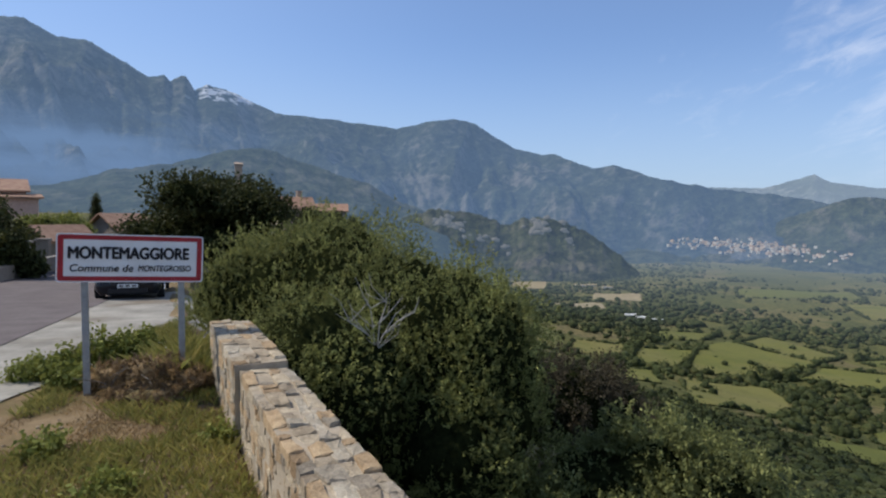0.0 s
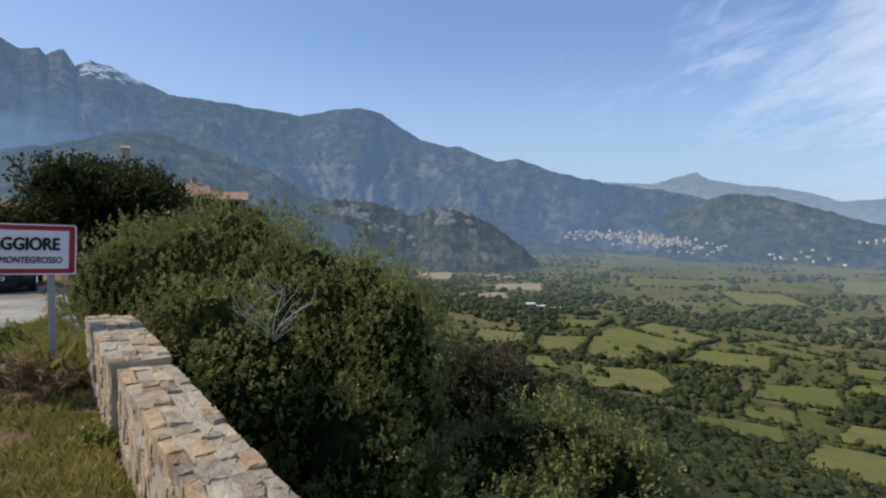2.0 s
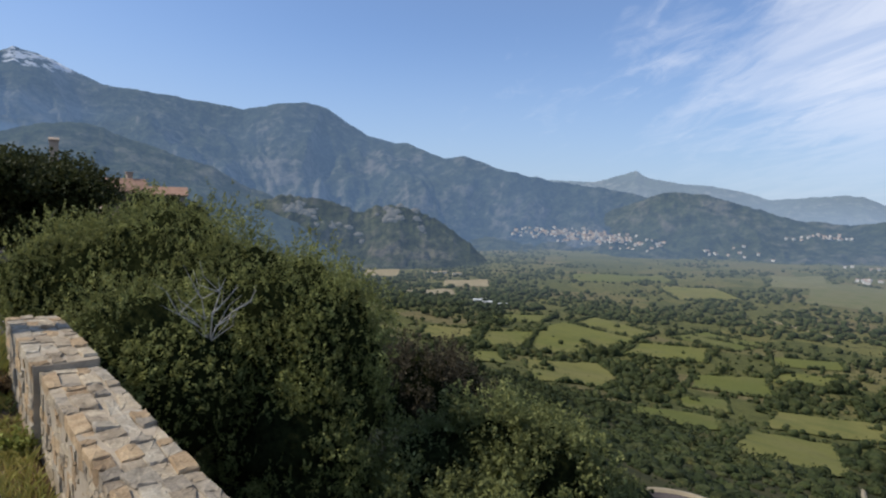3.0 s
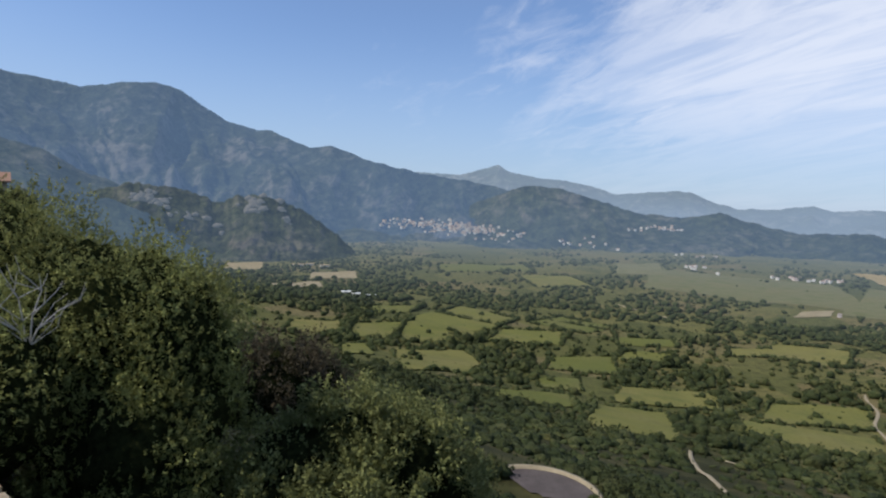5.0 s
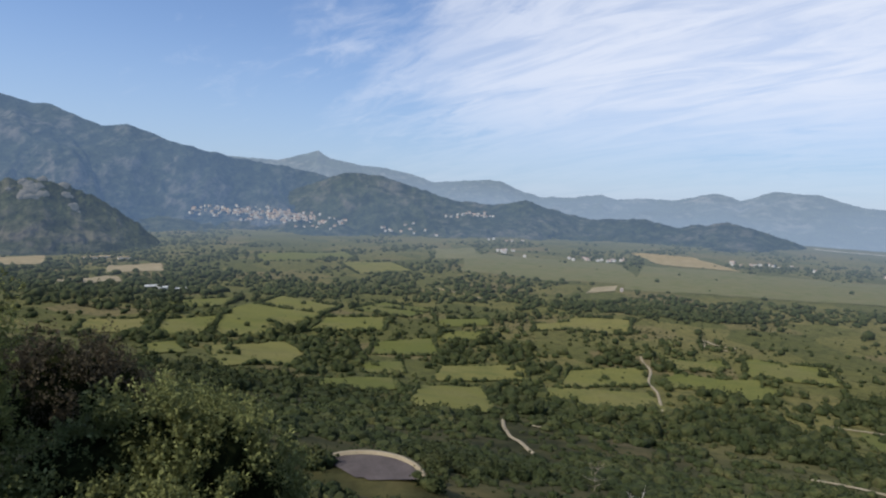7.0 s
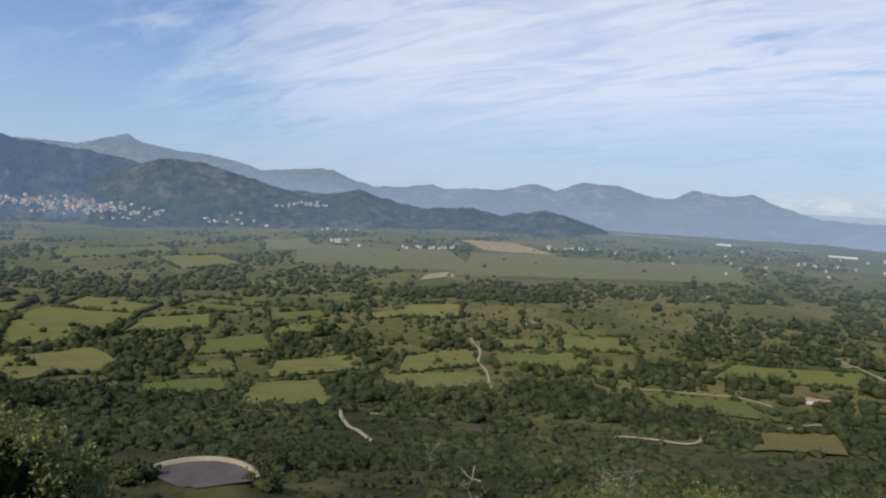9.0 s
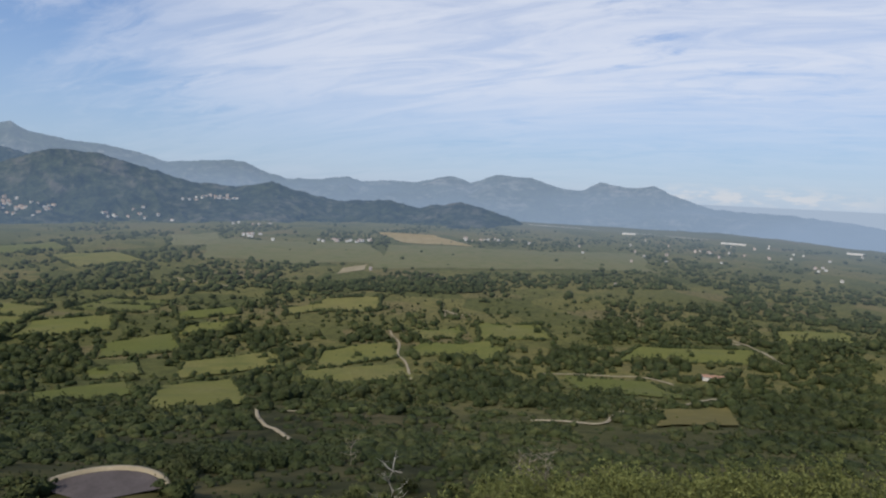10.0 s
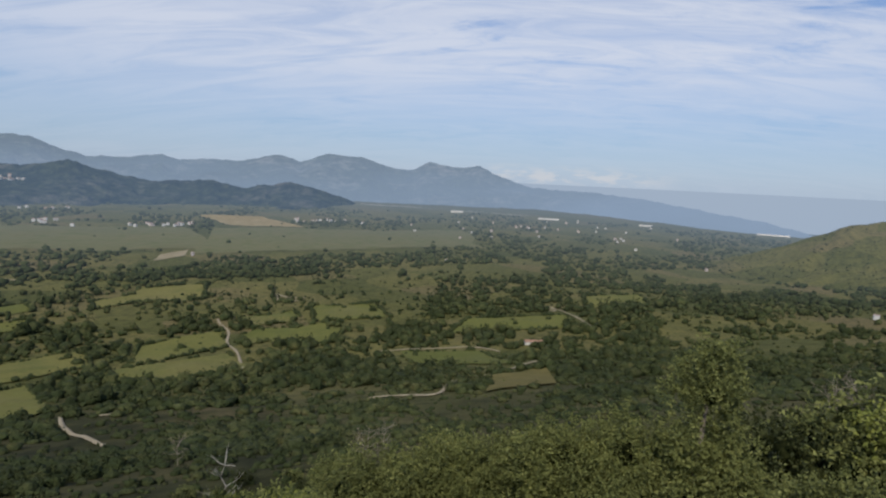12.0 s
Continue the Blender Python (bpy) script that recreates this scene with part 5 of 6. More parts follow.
def pebbles():
    rng = np.random.default_rng(8)
    x, y = rng.uniform(-4.6, 0.3, 900), rng.uniform(1.2, 8.2, 900)
    s = (x - WALL_AT[0]) * WALL_OUT[0] + (y - WALL_AT[1]) * WALL_OUT[1]
    k = s < -0.55
    x, y = x[k], y[k]
    r = 0.008 + 0.025 * rng.random(len(x)) ** 3
    b = np.stack([x, y, land(x, y) + r * 0.2, r, r * 0.8, r * 0.55], -1)
    tagged(new("pebbles", lumps("pebbles", b, STONE_MATS[0], 1, 0.2, 9)), "small pale stones lying on the verge", "stones", kind="stuff")


pebbles()

# bare grey branches showing in the big bush
def bare_branches():
    rng = random.Random(12)
    bx, by = polar(-6.2, 7.75)
    t = thing("dead_branch", "bleached bare branches sticking out of the bush", "branch", x=bx, y=by, z=-0.2)
    ax = Vector((*polar(84, 1.0), 0))
    to = Vector((*polar(-6, -1.0), 0))
    for lean, tall, out in ((-0.75, 0.75, 0.10), (-0.25, 1.05, 0.22), (0.20, 1.15, 0.15), (0.70, 0.80, 0.25)):
        bm = bmesh.new()
        line = [ax * lean * k * k * 0.65 + to * (0.15 + out * k) + Vector((0, 0, 0.42 + tall * 0.8 * k)) + ax * rng.uniform(-0.05, 0.05) for k in (-0.2, 0.2, 0.5, 0.8, 1.0)]
        tube(bm, line, [0.012, 0.011, 0.009, 0.006, 0.002], 6)
        for k in (1, 2, 2, 3, 3):
            side = rng.choice((-1, 1))
            a = line[k]
            b = a + ax * side * rng.uniform(0.12, 0.26) + Vector((0, 0, rng.uniform(0.10, 0.28)))
            c = b + ax * side * rng.uniform(0.02, 0.14) + Vector((0, 0, rng.uniform(0.08, 0.22)))
            tube(bm, [a, b, c], [0.006, 0.004, 0.002], 5)
        part("branch", bm, DEADWOOD, t)


bare_branches()


# ---- trees of the village ----
def tree(label, x, y, crown, trunk_h, count, size, mat, seed, base=None):
    """crown: clumps (dx, dy, z, r, rz) above the tree's foot."""
    z = float(land(x, y)) if base is None else base
    t = thing("tree", label, "tree", x=x, y=y, z=z)
    blobs = [(c[0], c[1], c[2], c[3], c[3], c[4]) for c in crown]
    bm = bmesh.new()
    tube(bm, [(0, 0, -0.2), (0.06, 0.03, trunk_h * 0.5), (0, 0, trunk_h)], [trunk_h * 0.13, trunk_h * 0.10, trunk_h * 0.08], 9)
    part("trunk", bm, BARK, t)
    for c in blobs[:8]:
        bm = bmesh.new()
        tube(bm, [(0, 0, trunk_h * 0.8), (c[0] * 0.5, c[1] * 0.5, (trunk_h + c[2]) * 0.5), c[:3]], [trunk_h * 0.06, trunk_h * 0.04, 0.02], 6)
        part("limb", bm, BARK, t)
    part("crown", leaves("crown", blobs, count, size, mat, seed, 1.5, 0.6), None, t)
    part("inner_crown", lumps("inner_crown", [(*b[:3], b[3] * 0.62, b[4] * 0.62, b[5] * 0.62) for b in blobs], INNER_SHADE, 3, 0.3, seed), None, t)
    return t


def oak_crown(seed, w, h, lift, n=16):
    rng = random.Random(seed)
    out = []
    for i in range(n):
        a, k = rng.uniform(0, 6.28), rng.random() ** 0.6
        zz = rng.random()
        r = w * 0.5 * (1 - 0.45 * zz)
        out.append((math.cos(a) * k * r, math.sin(a) * k * r, lift + zz * h * 0.75, w * rng.uniform(0.15, 0.22), h * rng.uniform(0.16, 0.24)))
    return out


ox, oy = polar(-20.6, 36)
tree("large dark holm oak beside the road", ox, oy, oak_crown(4, 9.4, 5.0, 1.4, 24) + [(-3.6, 0.5, 1.7, 1.3, 1.0), (-2.6, 0.2, 2.2, 1.4, 1.1), (3.4, 0, 1.2, 1.3, 1.0)], 1.4, 60000, 0.12, LEAF_OAK, 14)
for i, (az, r, w, h) in enumerate(((-37.5, 42, 5.0, 3.6), (-34.3, 55, 4.5, 2.6), (-32.0, 58, 4.2, 3.0), (-12.2, 50, 3.0, 3.4), (-10.4, 52, 2.6, 2.8), (-9.0, 46, 3.0, 2.3), (-39.5, 33, 4.5, 4.0), (-36, 31, 2.2, 1.6))):
    tx, ty = polar(az, r)
    tree("rounded green village tree among the houses", tx, ty, oak_crown(30 + i, w, h, 0.6, 10), 0.9, 9000, 0.13, LEAF_BRIGHT if i in (1, 2) else LEAF_OAK, 100 + i, -1.0)
cx_, cy_ = polar(-30.2, 72)
tree("slender dark cypress behind the houses", cx_, cy_, [(0, 0, 0.8 + 0.42 * i, 0.78 - 0.06 * i, 0.7) for i in range(9)], 0.8, 7000, 0.10, LEAF_OAK, 130, -0.9)


# ---- village houses ----
WALLS = [speckled("ochre_render", (0.42, 0.31, 0.23), (0.52, 0.40, 0.30), 0.8), speckled("grey_render", (0.20, 0.175, 0.15), (0.31, 0.275, 0.24), 0.8), speckled("white_render", (0.62, 0.60, 0.56), (0.74, 0.72, 0.68), 0.8), speckled("rose_render", (0.46, 0.32, 0.27), (0.55, 0.40, 0.34), 0.8)]
ROOF = speckled("terracotta_tiles", (0.27, 0.15, 0.10), (0.40, 0.25, 0.17), 2.0, bump=0.5, dist=0.03)
GLASS = plain("dark_window", (0.03, 0.035, 0.04), 0.15)
SHUTTER = plain("brown_shutter", (0.12, 0.08, 0.06), 0.6)


def house(label, x, y, z, w, d, h, turn, wall, rise=0.28, windows=((-0.25, 0.55), (0.25, 0.55)), chimney=True, detail=True, group="", roof_mat=None, eaves=0.35):
    """Walls, pitched roof with eaves, windows with frame and sill, chimney."""
    t = thing("house", label, "house", group, x, y, z, turn)
    bm = bmesh.new()
    vs = [bm.verts.new(p) for p in ((-w / 2, -d / 2, -3), (w / 2, -d / 2, -3), (w / 2, d / 2, -3), (-w / 2, d / 2, -3), (-w / 2, -d / 2, h), (w / 2, -d / 2, h), (w / 2, d / 2, h), (-w / 2, d / 2, h), (-w / 2, 0, h + d * rise), (w / 2, 0, h + d * rise))]
    for f in ((3, 2, 1, 0), (0, 1, 5, 4), (2, 3, 7, 6), (1, 2, 6, 9, 5), (3, 0, 4, 8, 7)):
        bm.faces.new([vs[i] for i in f])
    part("wall", bm, wall, t)
    e = eaves
    bm = bmesh.new()
    for s in (-1, 1):
        y0, z0 = s * (d / 2 + e), h - e * rise * 2 + 0.05
        top = h + d * rise + 0.1
        a = [bm.verts.new(p) for p in ((-w / 2 - e, y0, z0), (w / 2 + e, y0, z0), (w / 2 + e, 0, top), (-w / 2 - e, 0, top))]
        b = [bm.verts.new((v.co.x, v.co.y, v.co.z + 0.16)) for v in a]
        bm.faces.new(a[::-1] if s < 0 else a), bm.faces.new(b if s < 0 else b[::-1])
        for i in range(4):
            bm.faces.new((a[i], a[(i + 1) % 4], b[(i + 1) % 4], b[i]))
    bmesh.ops.recalc_face_normals(bm, faces=bm.faces)
    roof = part("roof", bm, roof_mat or ROOF, t, "orange terracotta tile roof")
    if chimney:
        bm = bmesh.new()
        box(bm, w * 0.22 - 0.3, w * 0.22 + 0.3, d * 0.12 - 0.3, d * 0.12 + 0.3, h, h + d * rise + 0.9)
        box(bm, w * 0.22 - 0.38, w * 0.22 + 0.38, d * 0.12 - 0.38, d * 0.12 + 0.38, h + d * rise + 0.9, h + d * rise + 1.02)
        part("chimney", bm, wall, roof)
    for u, v in windows:
        bm = bmesh.new()
        cx, cz = u * w, v * h
        box(bm, cx - 0.45, cx + 0.45, -d / 2 - 0.012, -d / 2 + 0.1, cz - 0.6, cz + 0.6)
        win = part("window", bm, GLASS, t, "dark window")
        if detail:
            bm = bmesh.new()
            box(bm, cx - 0.6, cx + 0.6, -d / 2 - 0.12, -d / 2 - 0.002, cz - 0.7, cz - 0.61)
            part("sill", bm, wall, win)
            for s in (-1, 1):
                bm = bmesh.new()
                box(bm, cx + s * 0.7 - 0.23, cx + s * 0.7 + 0.23, -d / 2 - 0.05, -d / 2 - 0.004, cz - 0.6, cz + 0.6)
                part("shutter", bm, SHUTTER, win)
    return t


def put_house(label, az, r, z, *args, **kw):
    x, y = polar(az, r)
    return house(label, x, y, z, *args, **kw)


put_house("tall rose-rendered village house with tile roof", -37.9, 62, -1.0, 6.0, 5.5, 4.7, -37 + 75, WALLS[3], rise=0.16, windows=((-0.25, 0.75), (0.2, 0.75)), chimney=False)
put_house("lower rose-rendered wing of a village house", -35.7, 60, -1.0, 3.0, 4.0, 4.1, 38, WALLS[3], rise=0.05, windows=(), chimney=False)
put_house("low stone shed with a terracotta roof", -32.9, 50, -1.2, 3.0, 3.0, 1.3, 62, WALLS[1], windows=((0.0, 0.5),), chimney=False)
put_house("stone house with an orange tile gable roof", -28.2, 64, -1.2, 4.2, 4.6, 1.7, 62, WALLS[1], windows=((0.1, 0.6),), chimney=False)
put_house("old ochre village house above the oak", -14.2, 78, -0.6, 4.4, 4.5, 3.4, 25, WALLS[0], windows=((-0.2, 0.7), (0.2, 0.7)))
put_house("grey stone village house with a flat tile roof", -11.2, 82, -0.6, 5.5, 4.5, 3.1, 10, WALLS[1], rise=0.18, windows=((0.0, 0.7),), chimney=False)
# a chimney top above the oak, built as a free-standing shaft
put_house("slender ochre chimney-like shaft behind the oak", -18.9, 74, -0.6, 0.8, 0.8, 8.3, 20, WALLS[0], rise=0.15, windows=(), chimney=False, roof_mat=WALLS[0], eaves=0.08)


def gate_pillar(az, r):
    x, y = polar(az, r)
    t = thing("gate_pillar", "grey stone gate pillar beside the road", "pillar", "gate pillars", x, y, float(land(x, y)), 20)
    bm = bmesh.new()
    box(bm, -0.3, 0.3, -0.3, 0.3, -0.3, 1.35, 0.03)
    part("shaft", bm, WALLS[1], t)
    bm = bmesh.new()
    box(bm, -0.36, 0.36, -0.36, 0.36, 1.35, 1.5, 0.03)
    part("cap", bm, WALLS[1], t)


gate_pillar(-35.2, 37), gate_pillar(-33.9, 40)


def garden_wall():
    bm = bmesh.new()
    a, b = Vector((*polar(-40, 26), 0)), Vector((*polar(-31.5, 40), 0))
    d = (b - a).normalized()
    q = Matrix(((d.x, -d.y, 0, a.x), (d.y, d.x, 0, a.y), (0, 0, 1, -0.9), (0, 0, 0, 1)))
    box(bm, 0, (b - a).length, -0.2, 0.2, -0.4, 0.75, 0.04, q)
    tagged(part("garden_wall", bm, WALLS[1]), "low grey stone garden wall along the road", "wall", kind="structure")


garden_wall()


# ---- parked car ----
CAR_PAINT = plain("black_car_paint", (0.012, 0.013, 0.016), 0.18, dirt=0.05)
CAR_TRIM = plain("car_plastic", (0.02, 0.02, 0.022), 0.6)
CHROME = plain("chrome", (0.6, 0.6, 0.62), 0.15, 1.0, 0.02)
LENS = plain("headlight_lens", (0.30, 0.32, 0.35), 0.1, 0.3, 0.05)
RUBBER = plain("tyre_rubber", (0.018, 0.018, 0.018), 0.85)


def build_car():
    x, y = polar(-27.4, 21.0)
    t = thing("car", "black hatchback parked on the concrete lay-by", "car", x=x, y=y, z=float(land(x, y)) + 0.02, turn=22)
    # cross-sections from the bumper (negative y) to the tail
    secs = [(-2.05, 0.62, 0.28, 0.62, 0.62), (-1.98, 0.78, 0.22, 0.72, 0.60), (-1.7, 0.86, 0.20, 0.84, 0.62), (-0.95, 0.89, 0.20, 0.98, 0.70), (-0.2, 0.89, 0.20, 1.42, 0.60), (0.6, 0.89, 0.20, 1.48, 0.58), (1.4, 0.88, 0.22, 1.42, 0.56), (1.85, 0.84, 0.26, 1.0, 0.62), (2.05, 0.74, 0.34, 0.85, 0.58)]
    bm = bmesh.new()
    rings = []
    for yy, hw, z0, z1, top in secs:
        belt = min(0.92, z1 - 0.02)
        pts = [(-hw * 0.9, z0), (-hw, z0 + 0.15), (-hw, (z0 + belt) / 2), (-hw * 0.97, belt), (-top, z1 - 0.03), (-top * 0.6, z1), (top * 0.6, z1), (top, z1 - 0.03), (hw * 0.97, belt), (hw, (z0 + belt) / 2), (hw, z0 + 0.15), (hw * 0.9, z0)]
        rings.append([bm.verts.new((px, yy, pz)) for px, pz in pts])
    for a, b in zip(rings, rings[1:]):
        for i in range(12):
            bm.faces.new((a[i], a[(i + 1) % 12], b[(i + 1) % 12], b[i]))
    bm.faces.new(rings[0]), bm.faces.new(rings[-1][::-1])
    bmesh.ops.recalc_face_normals(bm, faces=bm.faces)
    body = part("body", bm, CAR_PAINT, t, "glossy black bodywork", True)
    for nm, bx, mat, lab in (("grille", (-0.42, 0.42, -2.085, -2.0, 0.50, 0.62), CAR_TRIM, "black front grille"), ("lower_grille", (-0.5, 0.5, -2.075, -1.98, 0.27, 0.40), CAR_TRIM, ""), ("grille_bar", (-0.44, 0.44, -2.095, -2.05, 0.625, 0.645), CHROME, "thin chrome bar"), ("plate", (-0.26, 0.26, -2.10, -2.05, 0.43, 0.53), WHITE_PAINT, "white number plate")):
        bm = bmesh.new()
        box(bm, *bx, 0.01)
        o = part(nm, bm, mat, body, lab)
        if nm == "plate":
            for k in (-0.16, 0.0, 0.16):
                bm = bmesh.new()
                box(bm, k - 0.055, k + 0.055, -2.104, -2.099, 0.455, 0.505)
                part("plate_bar", bm, CAR_TRIM, t)
    for s in (-1, 1):
        bm = bmesh.new()
        box(bm, -0.17, 0.17, -0.06, 0.10, -0.06, 0.06, 0.03, pose(s * 0.63, -1.94, 0.68, 0, s * -8, s * 28))
        part("headlight", bm, LENS, t, "clear headlight")
        bm = bmesh.new()
        box(bm, -0.07, 0.07, -0.02, 0.05, -0.035, 0.035, 0.015, pose(s * 0.66, -1.99, 0.36, 0, 0, s * 18))
        part("fog_lamp", bm, LENS, t)
        bm = bmesh.new()
        box(bm, -0.10, 0.10, -0.06, 0.06, -0.07, 0.07, 0.03, pose(s * 0.98, -0.55, 1.0))
        part("door_mirror", bm, CAR_PAINT, t)
        for yy in (-1.25, 1.3):
            bm = bmesh.new()
            bmesh.ops.create_cone(bm, cap_ends=True, segments=24, radius1=0.31, radius2=0.31, depth=0.2, matrix=pose(s * 0.80, yy, 0.29, 0, 90, 0))
            w = part("wheel", bm, RUBBER, t, "black tyre")
            bm = bmesh.new()
            bmesh.ops.create_cone(bm, cap_ends=True, segments=16, radius1=0.20, radius2=0.18, depth=0.03, matrix=pose(s * 0.905, yy, 0.29, 0, 90, 0))
            part("rim", bm, CHROME, w, "alloy rim")
    bm = bmesh.new()
    vs = [bm.verts.new(p) for p in ((-0.68, -0.98, 0.985), (0.68, -0.98, 0.985), (0.56, -0.25, 1.40), (-0.56, -0.25, 1.40))]
    bm.faces.new(vs)
    bmesh.ops.solidify(bm, geom=bm.faces[:], thickness=-0.03)
    part("windscreen", bm, GLASS, t, "dark windscreen")


build_car()


# ---- towns and farms on the plain ----
bpy.context.view_layer.update()
DEPS = bpy.context.evaluated_depsgraph_get()
HILLS = [bpy.data.objects[n].evaluated_get(DEPS) for n in ("backdrop_massif", "backdrop_foothill", "backdrop_rocky_knoll", "near_hillside")]


def hill_height(x, y):
    """Height of whatever land or foothill is under a far point."""
    best = float(land(x, y))
    for ob in HILLS:
        hit, place, *_ = ob.ray_cast((x, y, 900), (0, 0, -1))
        if hit:
            best = max(best, place.z)
    return best


# a surface colour with a fixed share of haze glow painted in
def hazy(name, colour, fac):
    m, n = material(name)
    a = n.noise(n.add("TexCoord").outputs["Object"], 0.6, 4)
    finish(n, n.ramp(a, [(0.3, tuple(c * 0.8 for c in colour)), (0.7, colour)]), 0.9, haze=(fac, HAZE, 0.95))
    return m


# render and tiles of distant buildings, veiled by painted haze
HAZED_WALLS = [hazy("hazed_white_render", (0.80, 0.75, 0.68), 0.34), hazy("hazed_pink_render", (0.68, 0.54, 0.45), 0.34)]
HAZED_ROOF = hazy("hazed_tile_roof", (0.40, 0.27, 0.20), 0.35)


def build_outcrops():
    """Bare granite knobs breaking through the scrub of the knoll."""
    rng = random.Random(91)
    blobs = []
    for az0, r0, n, sa, sr in ((9.2, 2205, 34, 0.5, 16), (0.6, 2200, 30, 0.8, 18), (3.8, 2170, 10, 1.3, 30), (12.0, 2170, 8, 0.5, 24)):
        for k in range(n):
            x, y = polar(az0 + rng.gauss(0, sa), r0 + rng.gauss(0, sr))
            s = rng.uniform(5.0, 13.0)
            blobs.append((x, y, hill_height(x, y) - s * 0.30, s * rng.uniform(0.9, 1.6), s, s * rng.uniform(0.7, 1.2)))
    tagged(new("granite_outcrops", lumps("granite_outcrops", blobs, hazy("hazed_granite", (0.15, 0.13, 0.105), 0.36), 2, 0.3, 92, False)), "bare pale granite outcrops on the low knoll", "rocks", kind="stuff")


build_outcrops()


def far_houses(label, group, spots, seed, size=(8, 14)):
    rng = random.Random(seed)
    kinds = []
    for k in range(4):
        w, d, h = rng.uniform(*size), rng.uniform(*size) * 0.8, rng.uniform(5, 9)
        kinds.append(house(label, 0, 0, -500, w, d, h, 0, HAZED_WALLS[(0, 0, 1, 1)[k]], rise=0.2, roof_mat=HAZED_ROOF, windows=((-0.3, 0.7), (0.0, 0.7), (0.3, 0.7), (-0.2, 0.3), (0.25, 0.3)), chimney=False, detail=False, group=group))
    fresh = {0, 1, 2, 3}
    for x, y in spots:
        k = rng.choices(range(4), (5, 4, 3, 2))[0]
        m = pose(x, y, hill_height(x, y) - 0.5, 0, 0, rng.choice((0, 90, 180)) + rng.uniform(-35, 35) - math.degrees(math.atan2(x, y)))
        if k in fresh:
            kinds[k].matrix_world = m
            fresh.discard(k)
        else:
            copy_thing(kinds[k], m)
    for k in fresh:
        x, y = spots[0]
        kinds[k].matrix_world = pose(x + 12 + 9 * k, y + 10, hill_height(x, y) - 0.5)


def cluster(az, r, spread_az, spread_r, n, seed):
    rng = random.Random(seed)
    return [polar(az + rng.gauss(0, spread_az), r + rng.gauss(0, spread_r)) for _ in range(n)]


def slope_spots(band, n, seed):
    """Places on the slopes, thick in the middle of a stretch of bearings; band: (bearing, lower, upper sight angle)."""
    rng = random.Random(seed)
    out = []
    while len(out) < n:
        az = rng.triangular(band[0][0], band[-1][0])
        lo = float(np.interp(az, [b[0] for b in band], [b[1] for b in band]))
        hi = float(np.interp(az, [b[0] for b in band], [b[2] for b in band]))
        el = radians(lo + (hi - lo) * rng.triangular(0, 1, 0.55))
        way = Vector((math.sin(radians(az)) * math.cos(el), math.cos(radians(az)) * math.cos(el), math.sin(el)))
        near = None
        for ob in HILLS:
            hit, place, *_ = ob.ray_cast((0, 0, EYE_Z), way)
            if hit and (near is None or place.length < near.length):
                near = place
        if near is None:
            near = way * (EYE_Z + 181) / -math.sin(el)
        out.append((near.x, near.y))
    return out


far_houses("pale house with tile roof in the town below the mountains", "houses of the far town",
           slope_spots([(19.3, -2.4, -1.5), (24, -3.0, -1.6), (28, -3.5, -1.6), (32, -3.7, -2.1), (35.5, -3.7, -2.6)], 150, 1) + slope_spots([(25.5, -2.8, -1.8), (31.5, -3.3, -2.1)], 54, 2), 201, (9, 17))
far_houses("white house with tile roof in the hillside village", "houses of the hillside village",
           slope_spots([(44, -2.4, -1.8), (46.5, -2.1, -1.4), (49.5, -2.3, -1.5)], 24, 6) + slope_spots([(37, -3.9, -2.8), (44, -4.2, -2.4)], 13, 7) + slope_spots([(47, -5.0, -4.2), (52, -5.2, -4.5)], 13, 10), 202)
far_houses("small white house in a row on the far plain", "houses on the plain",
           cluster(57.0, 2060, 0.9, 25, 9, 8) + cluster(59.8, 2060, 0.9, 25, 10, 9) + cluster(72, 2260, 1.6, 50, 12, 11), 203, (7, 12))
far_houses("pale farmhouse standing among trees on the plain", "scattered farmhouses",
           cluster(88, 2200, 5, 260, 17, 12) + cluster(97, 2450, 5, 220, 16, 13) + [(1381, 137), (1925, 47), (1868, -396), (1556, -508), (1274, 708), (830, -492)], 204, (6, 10))


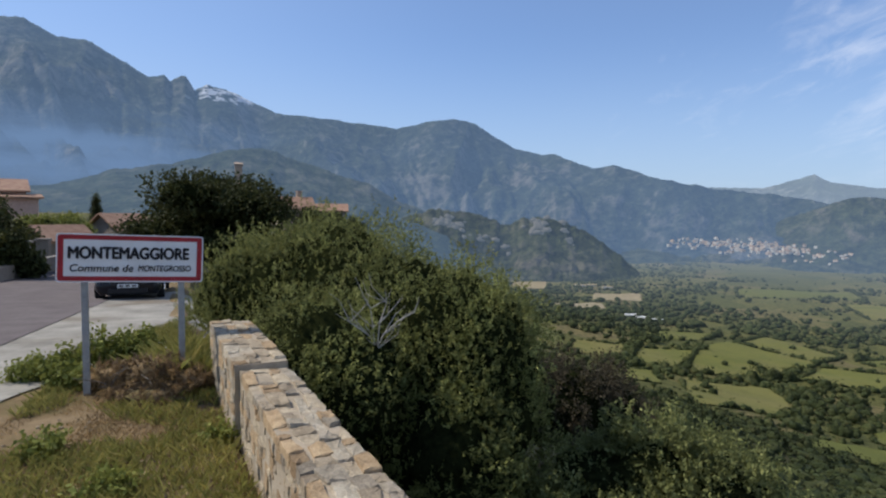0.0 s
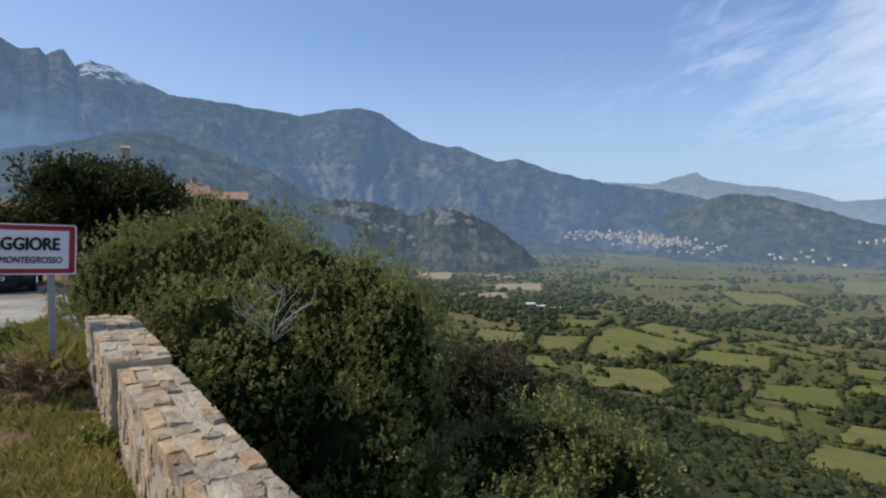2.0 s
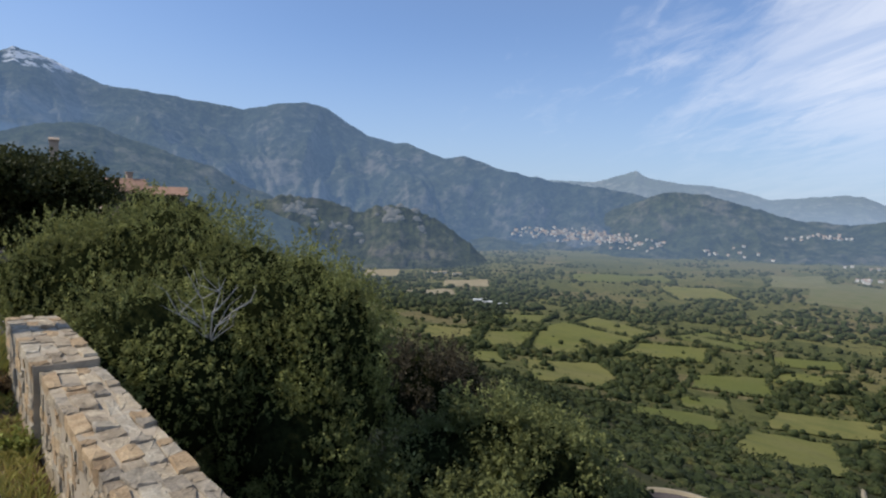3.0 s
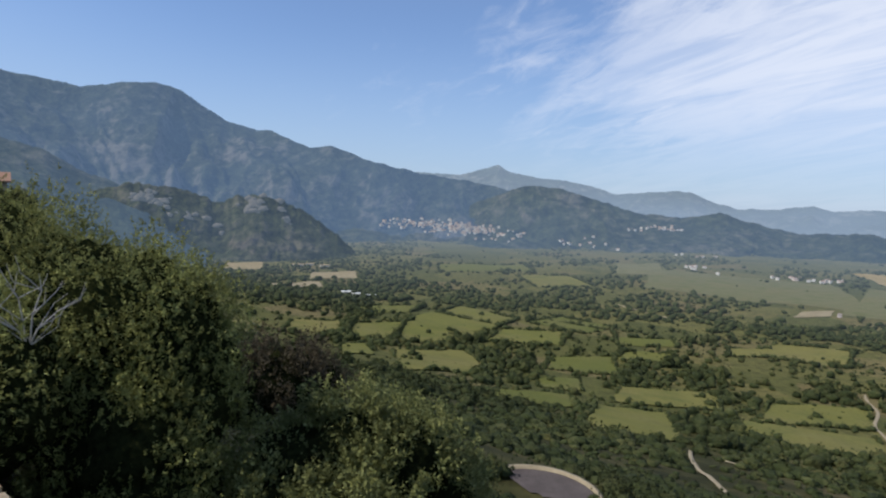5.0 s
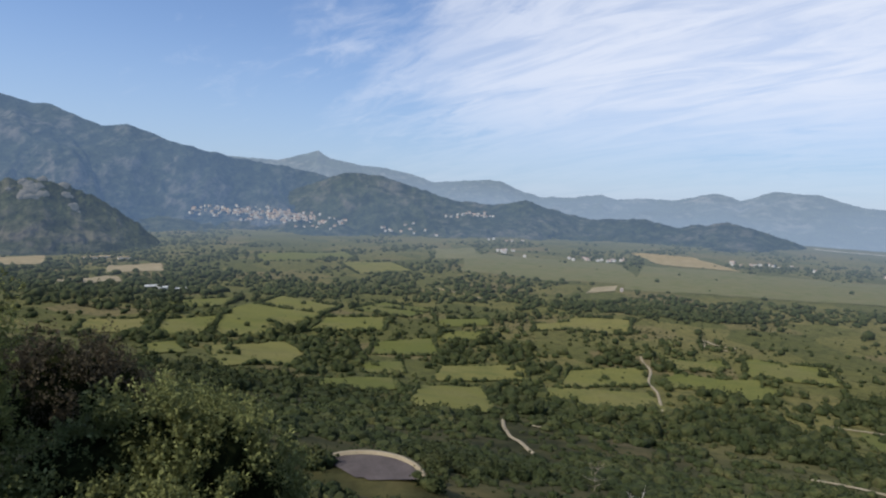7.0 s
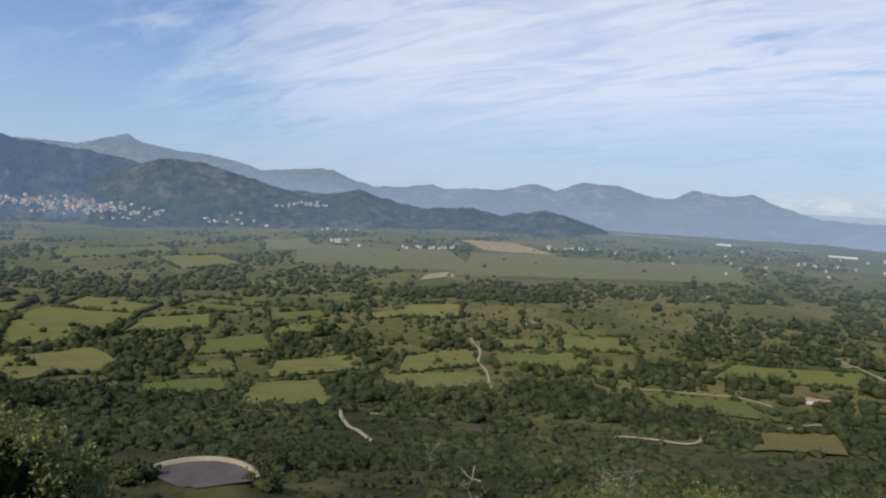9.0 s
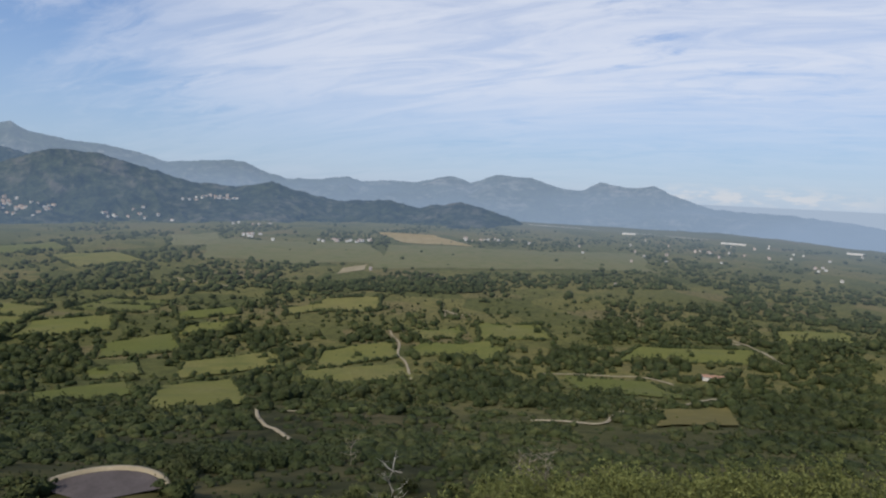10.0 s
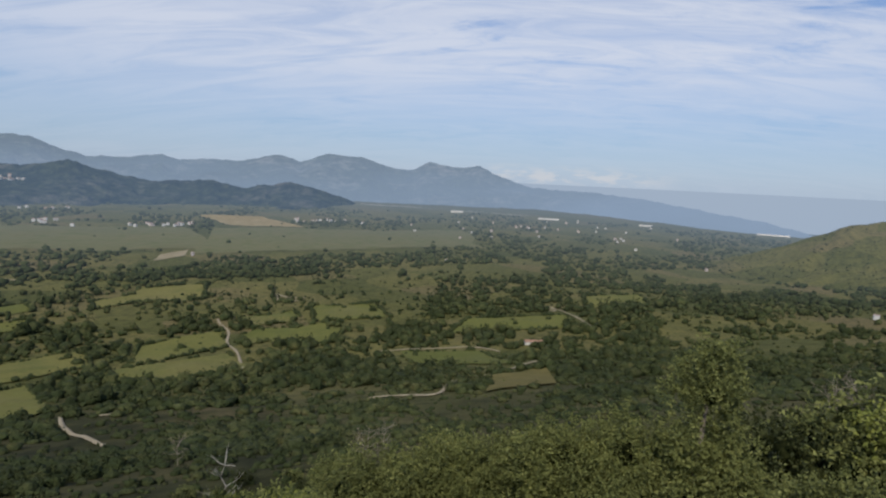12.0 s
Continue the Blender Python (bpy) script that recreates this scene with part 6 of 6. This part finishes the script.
def barn(label, x, y, L, W, H, turn, mat):
    t = thing("farm_shed", label, "farm shed", "long farm sheds", x, y, float(land(x, y)), turn)
    bm = bmesh.new()
    box(bm, -L / 2, L / 2, -W / 2, W / 2, -2, H)
    part("wall", bm, WALLS[2], t)
    bm = bmesh.new()
    vs = [bm.verts.new(p) for p in ((-L / 2 - 0.5, -W / 2 - 0.5, H), (L / 2 + 0.5, -W / 2 - 0.5, H), (L / 2 + 0.5, 0, H + W * 0.2), (-L / 2 - 0.5, 0, H + W * 0.2), (-L / 2 - 0.5, W / 2 + 0.5, H), (L / 2 + 0.5, W / 2 + 0.5, H))]
    bm.faces.new((vs[0], vs[1], vs[2], vs[3])), bm.faces.new((vs[3], vs[2], vs[5], vs[4])), bm.faces.new((vs[0], vs[3], vs[4])), bm.faces.new((vs[1], vs[5], vs[2]))
    part("roof", bm, mat, t, "pale metal roof")


SHEET = plain("pale_sheet_roof", (0.66, 0.66, 0.64), 0.5)
for x, y, L, turn in ((385, 1200, 26, -10), (400, 1172, 34, -14), (418, 1150, 22, -8)):
    barn("long farm shed with a pale sheet roof among trees", x, y, L, 10, 4, turn, SHEET)
for x, y, L in ((422, 1813, 40), (461, 1810, 34), (496, 1763, 36), (495, 2330, 40), (240, 1272, 26)):
    barn("farm building with a weathered roof near bare fields", x, y, L, 12, 4.5, -10, DUST)
for x, y, L in ((2820, -190, 95), (2850, -640, 60), (2790, -1180, 130), (2930, 250, 60)):
    barn("long white greenhouse on the coastal plain", x, y, L, 14, 4, math.degrees(math.atan2(-x, y)) + 180, HAZED_WALLS[0])
barn("small hut with a rusty pink roof among oaks", 560, -32, 17, 7, 3.5, -80, ROOF)


# ---- boulders on the slope ----
def boulder(label, az, r, sx, sy, sz, seed, lift=0.0):
    x, y = polar(az, r)
    z = float(land(x, y))
    me = lumps("boulder", [(0, 0, 0, sx, sy, sz)], STONE_MATS[1], 3, 0.14, seed)
    ob = new("boulder", me)
    ob.location = (x, y, z + sz * 0.4 + lift)
    tagged(ob, label, "boulder")


boulder("pale pinkish granite boulder in the scrub", 116.5, 30, 1.6, 1.0, 0.9, 1)
boulder("pale granite boulder among shrubs", 100.6, 24, 0.5, 0.5, 0.6, 2)
boulder("flat pale granite slab in the scrub", 114, 31, 0.9, 0.7, 0.6, 3)
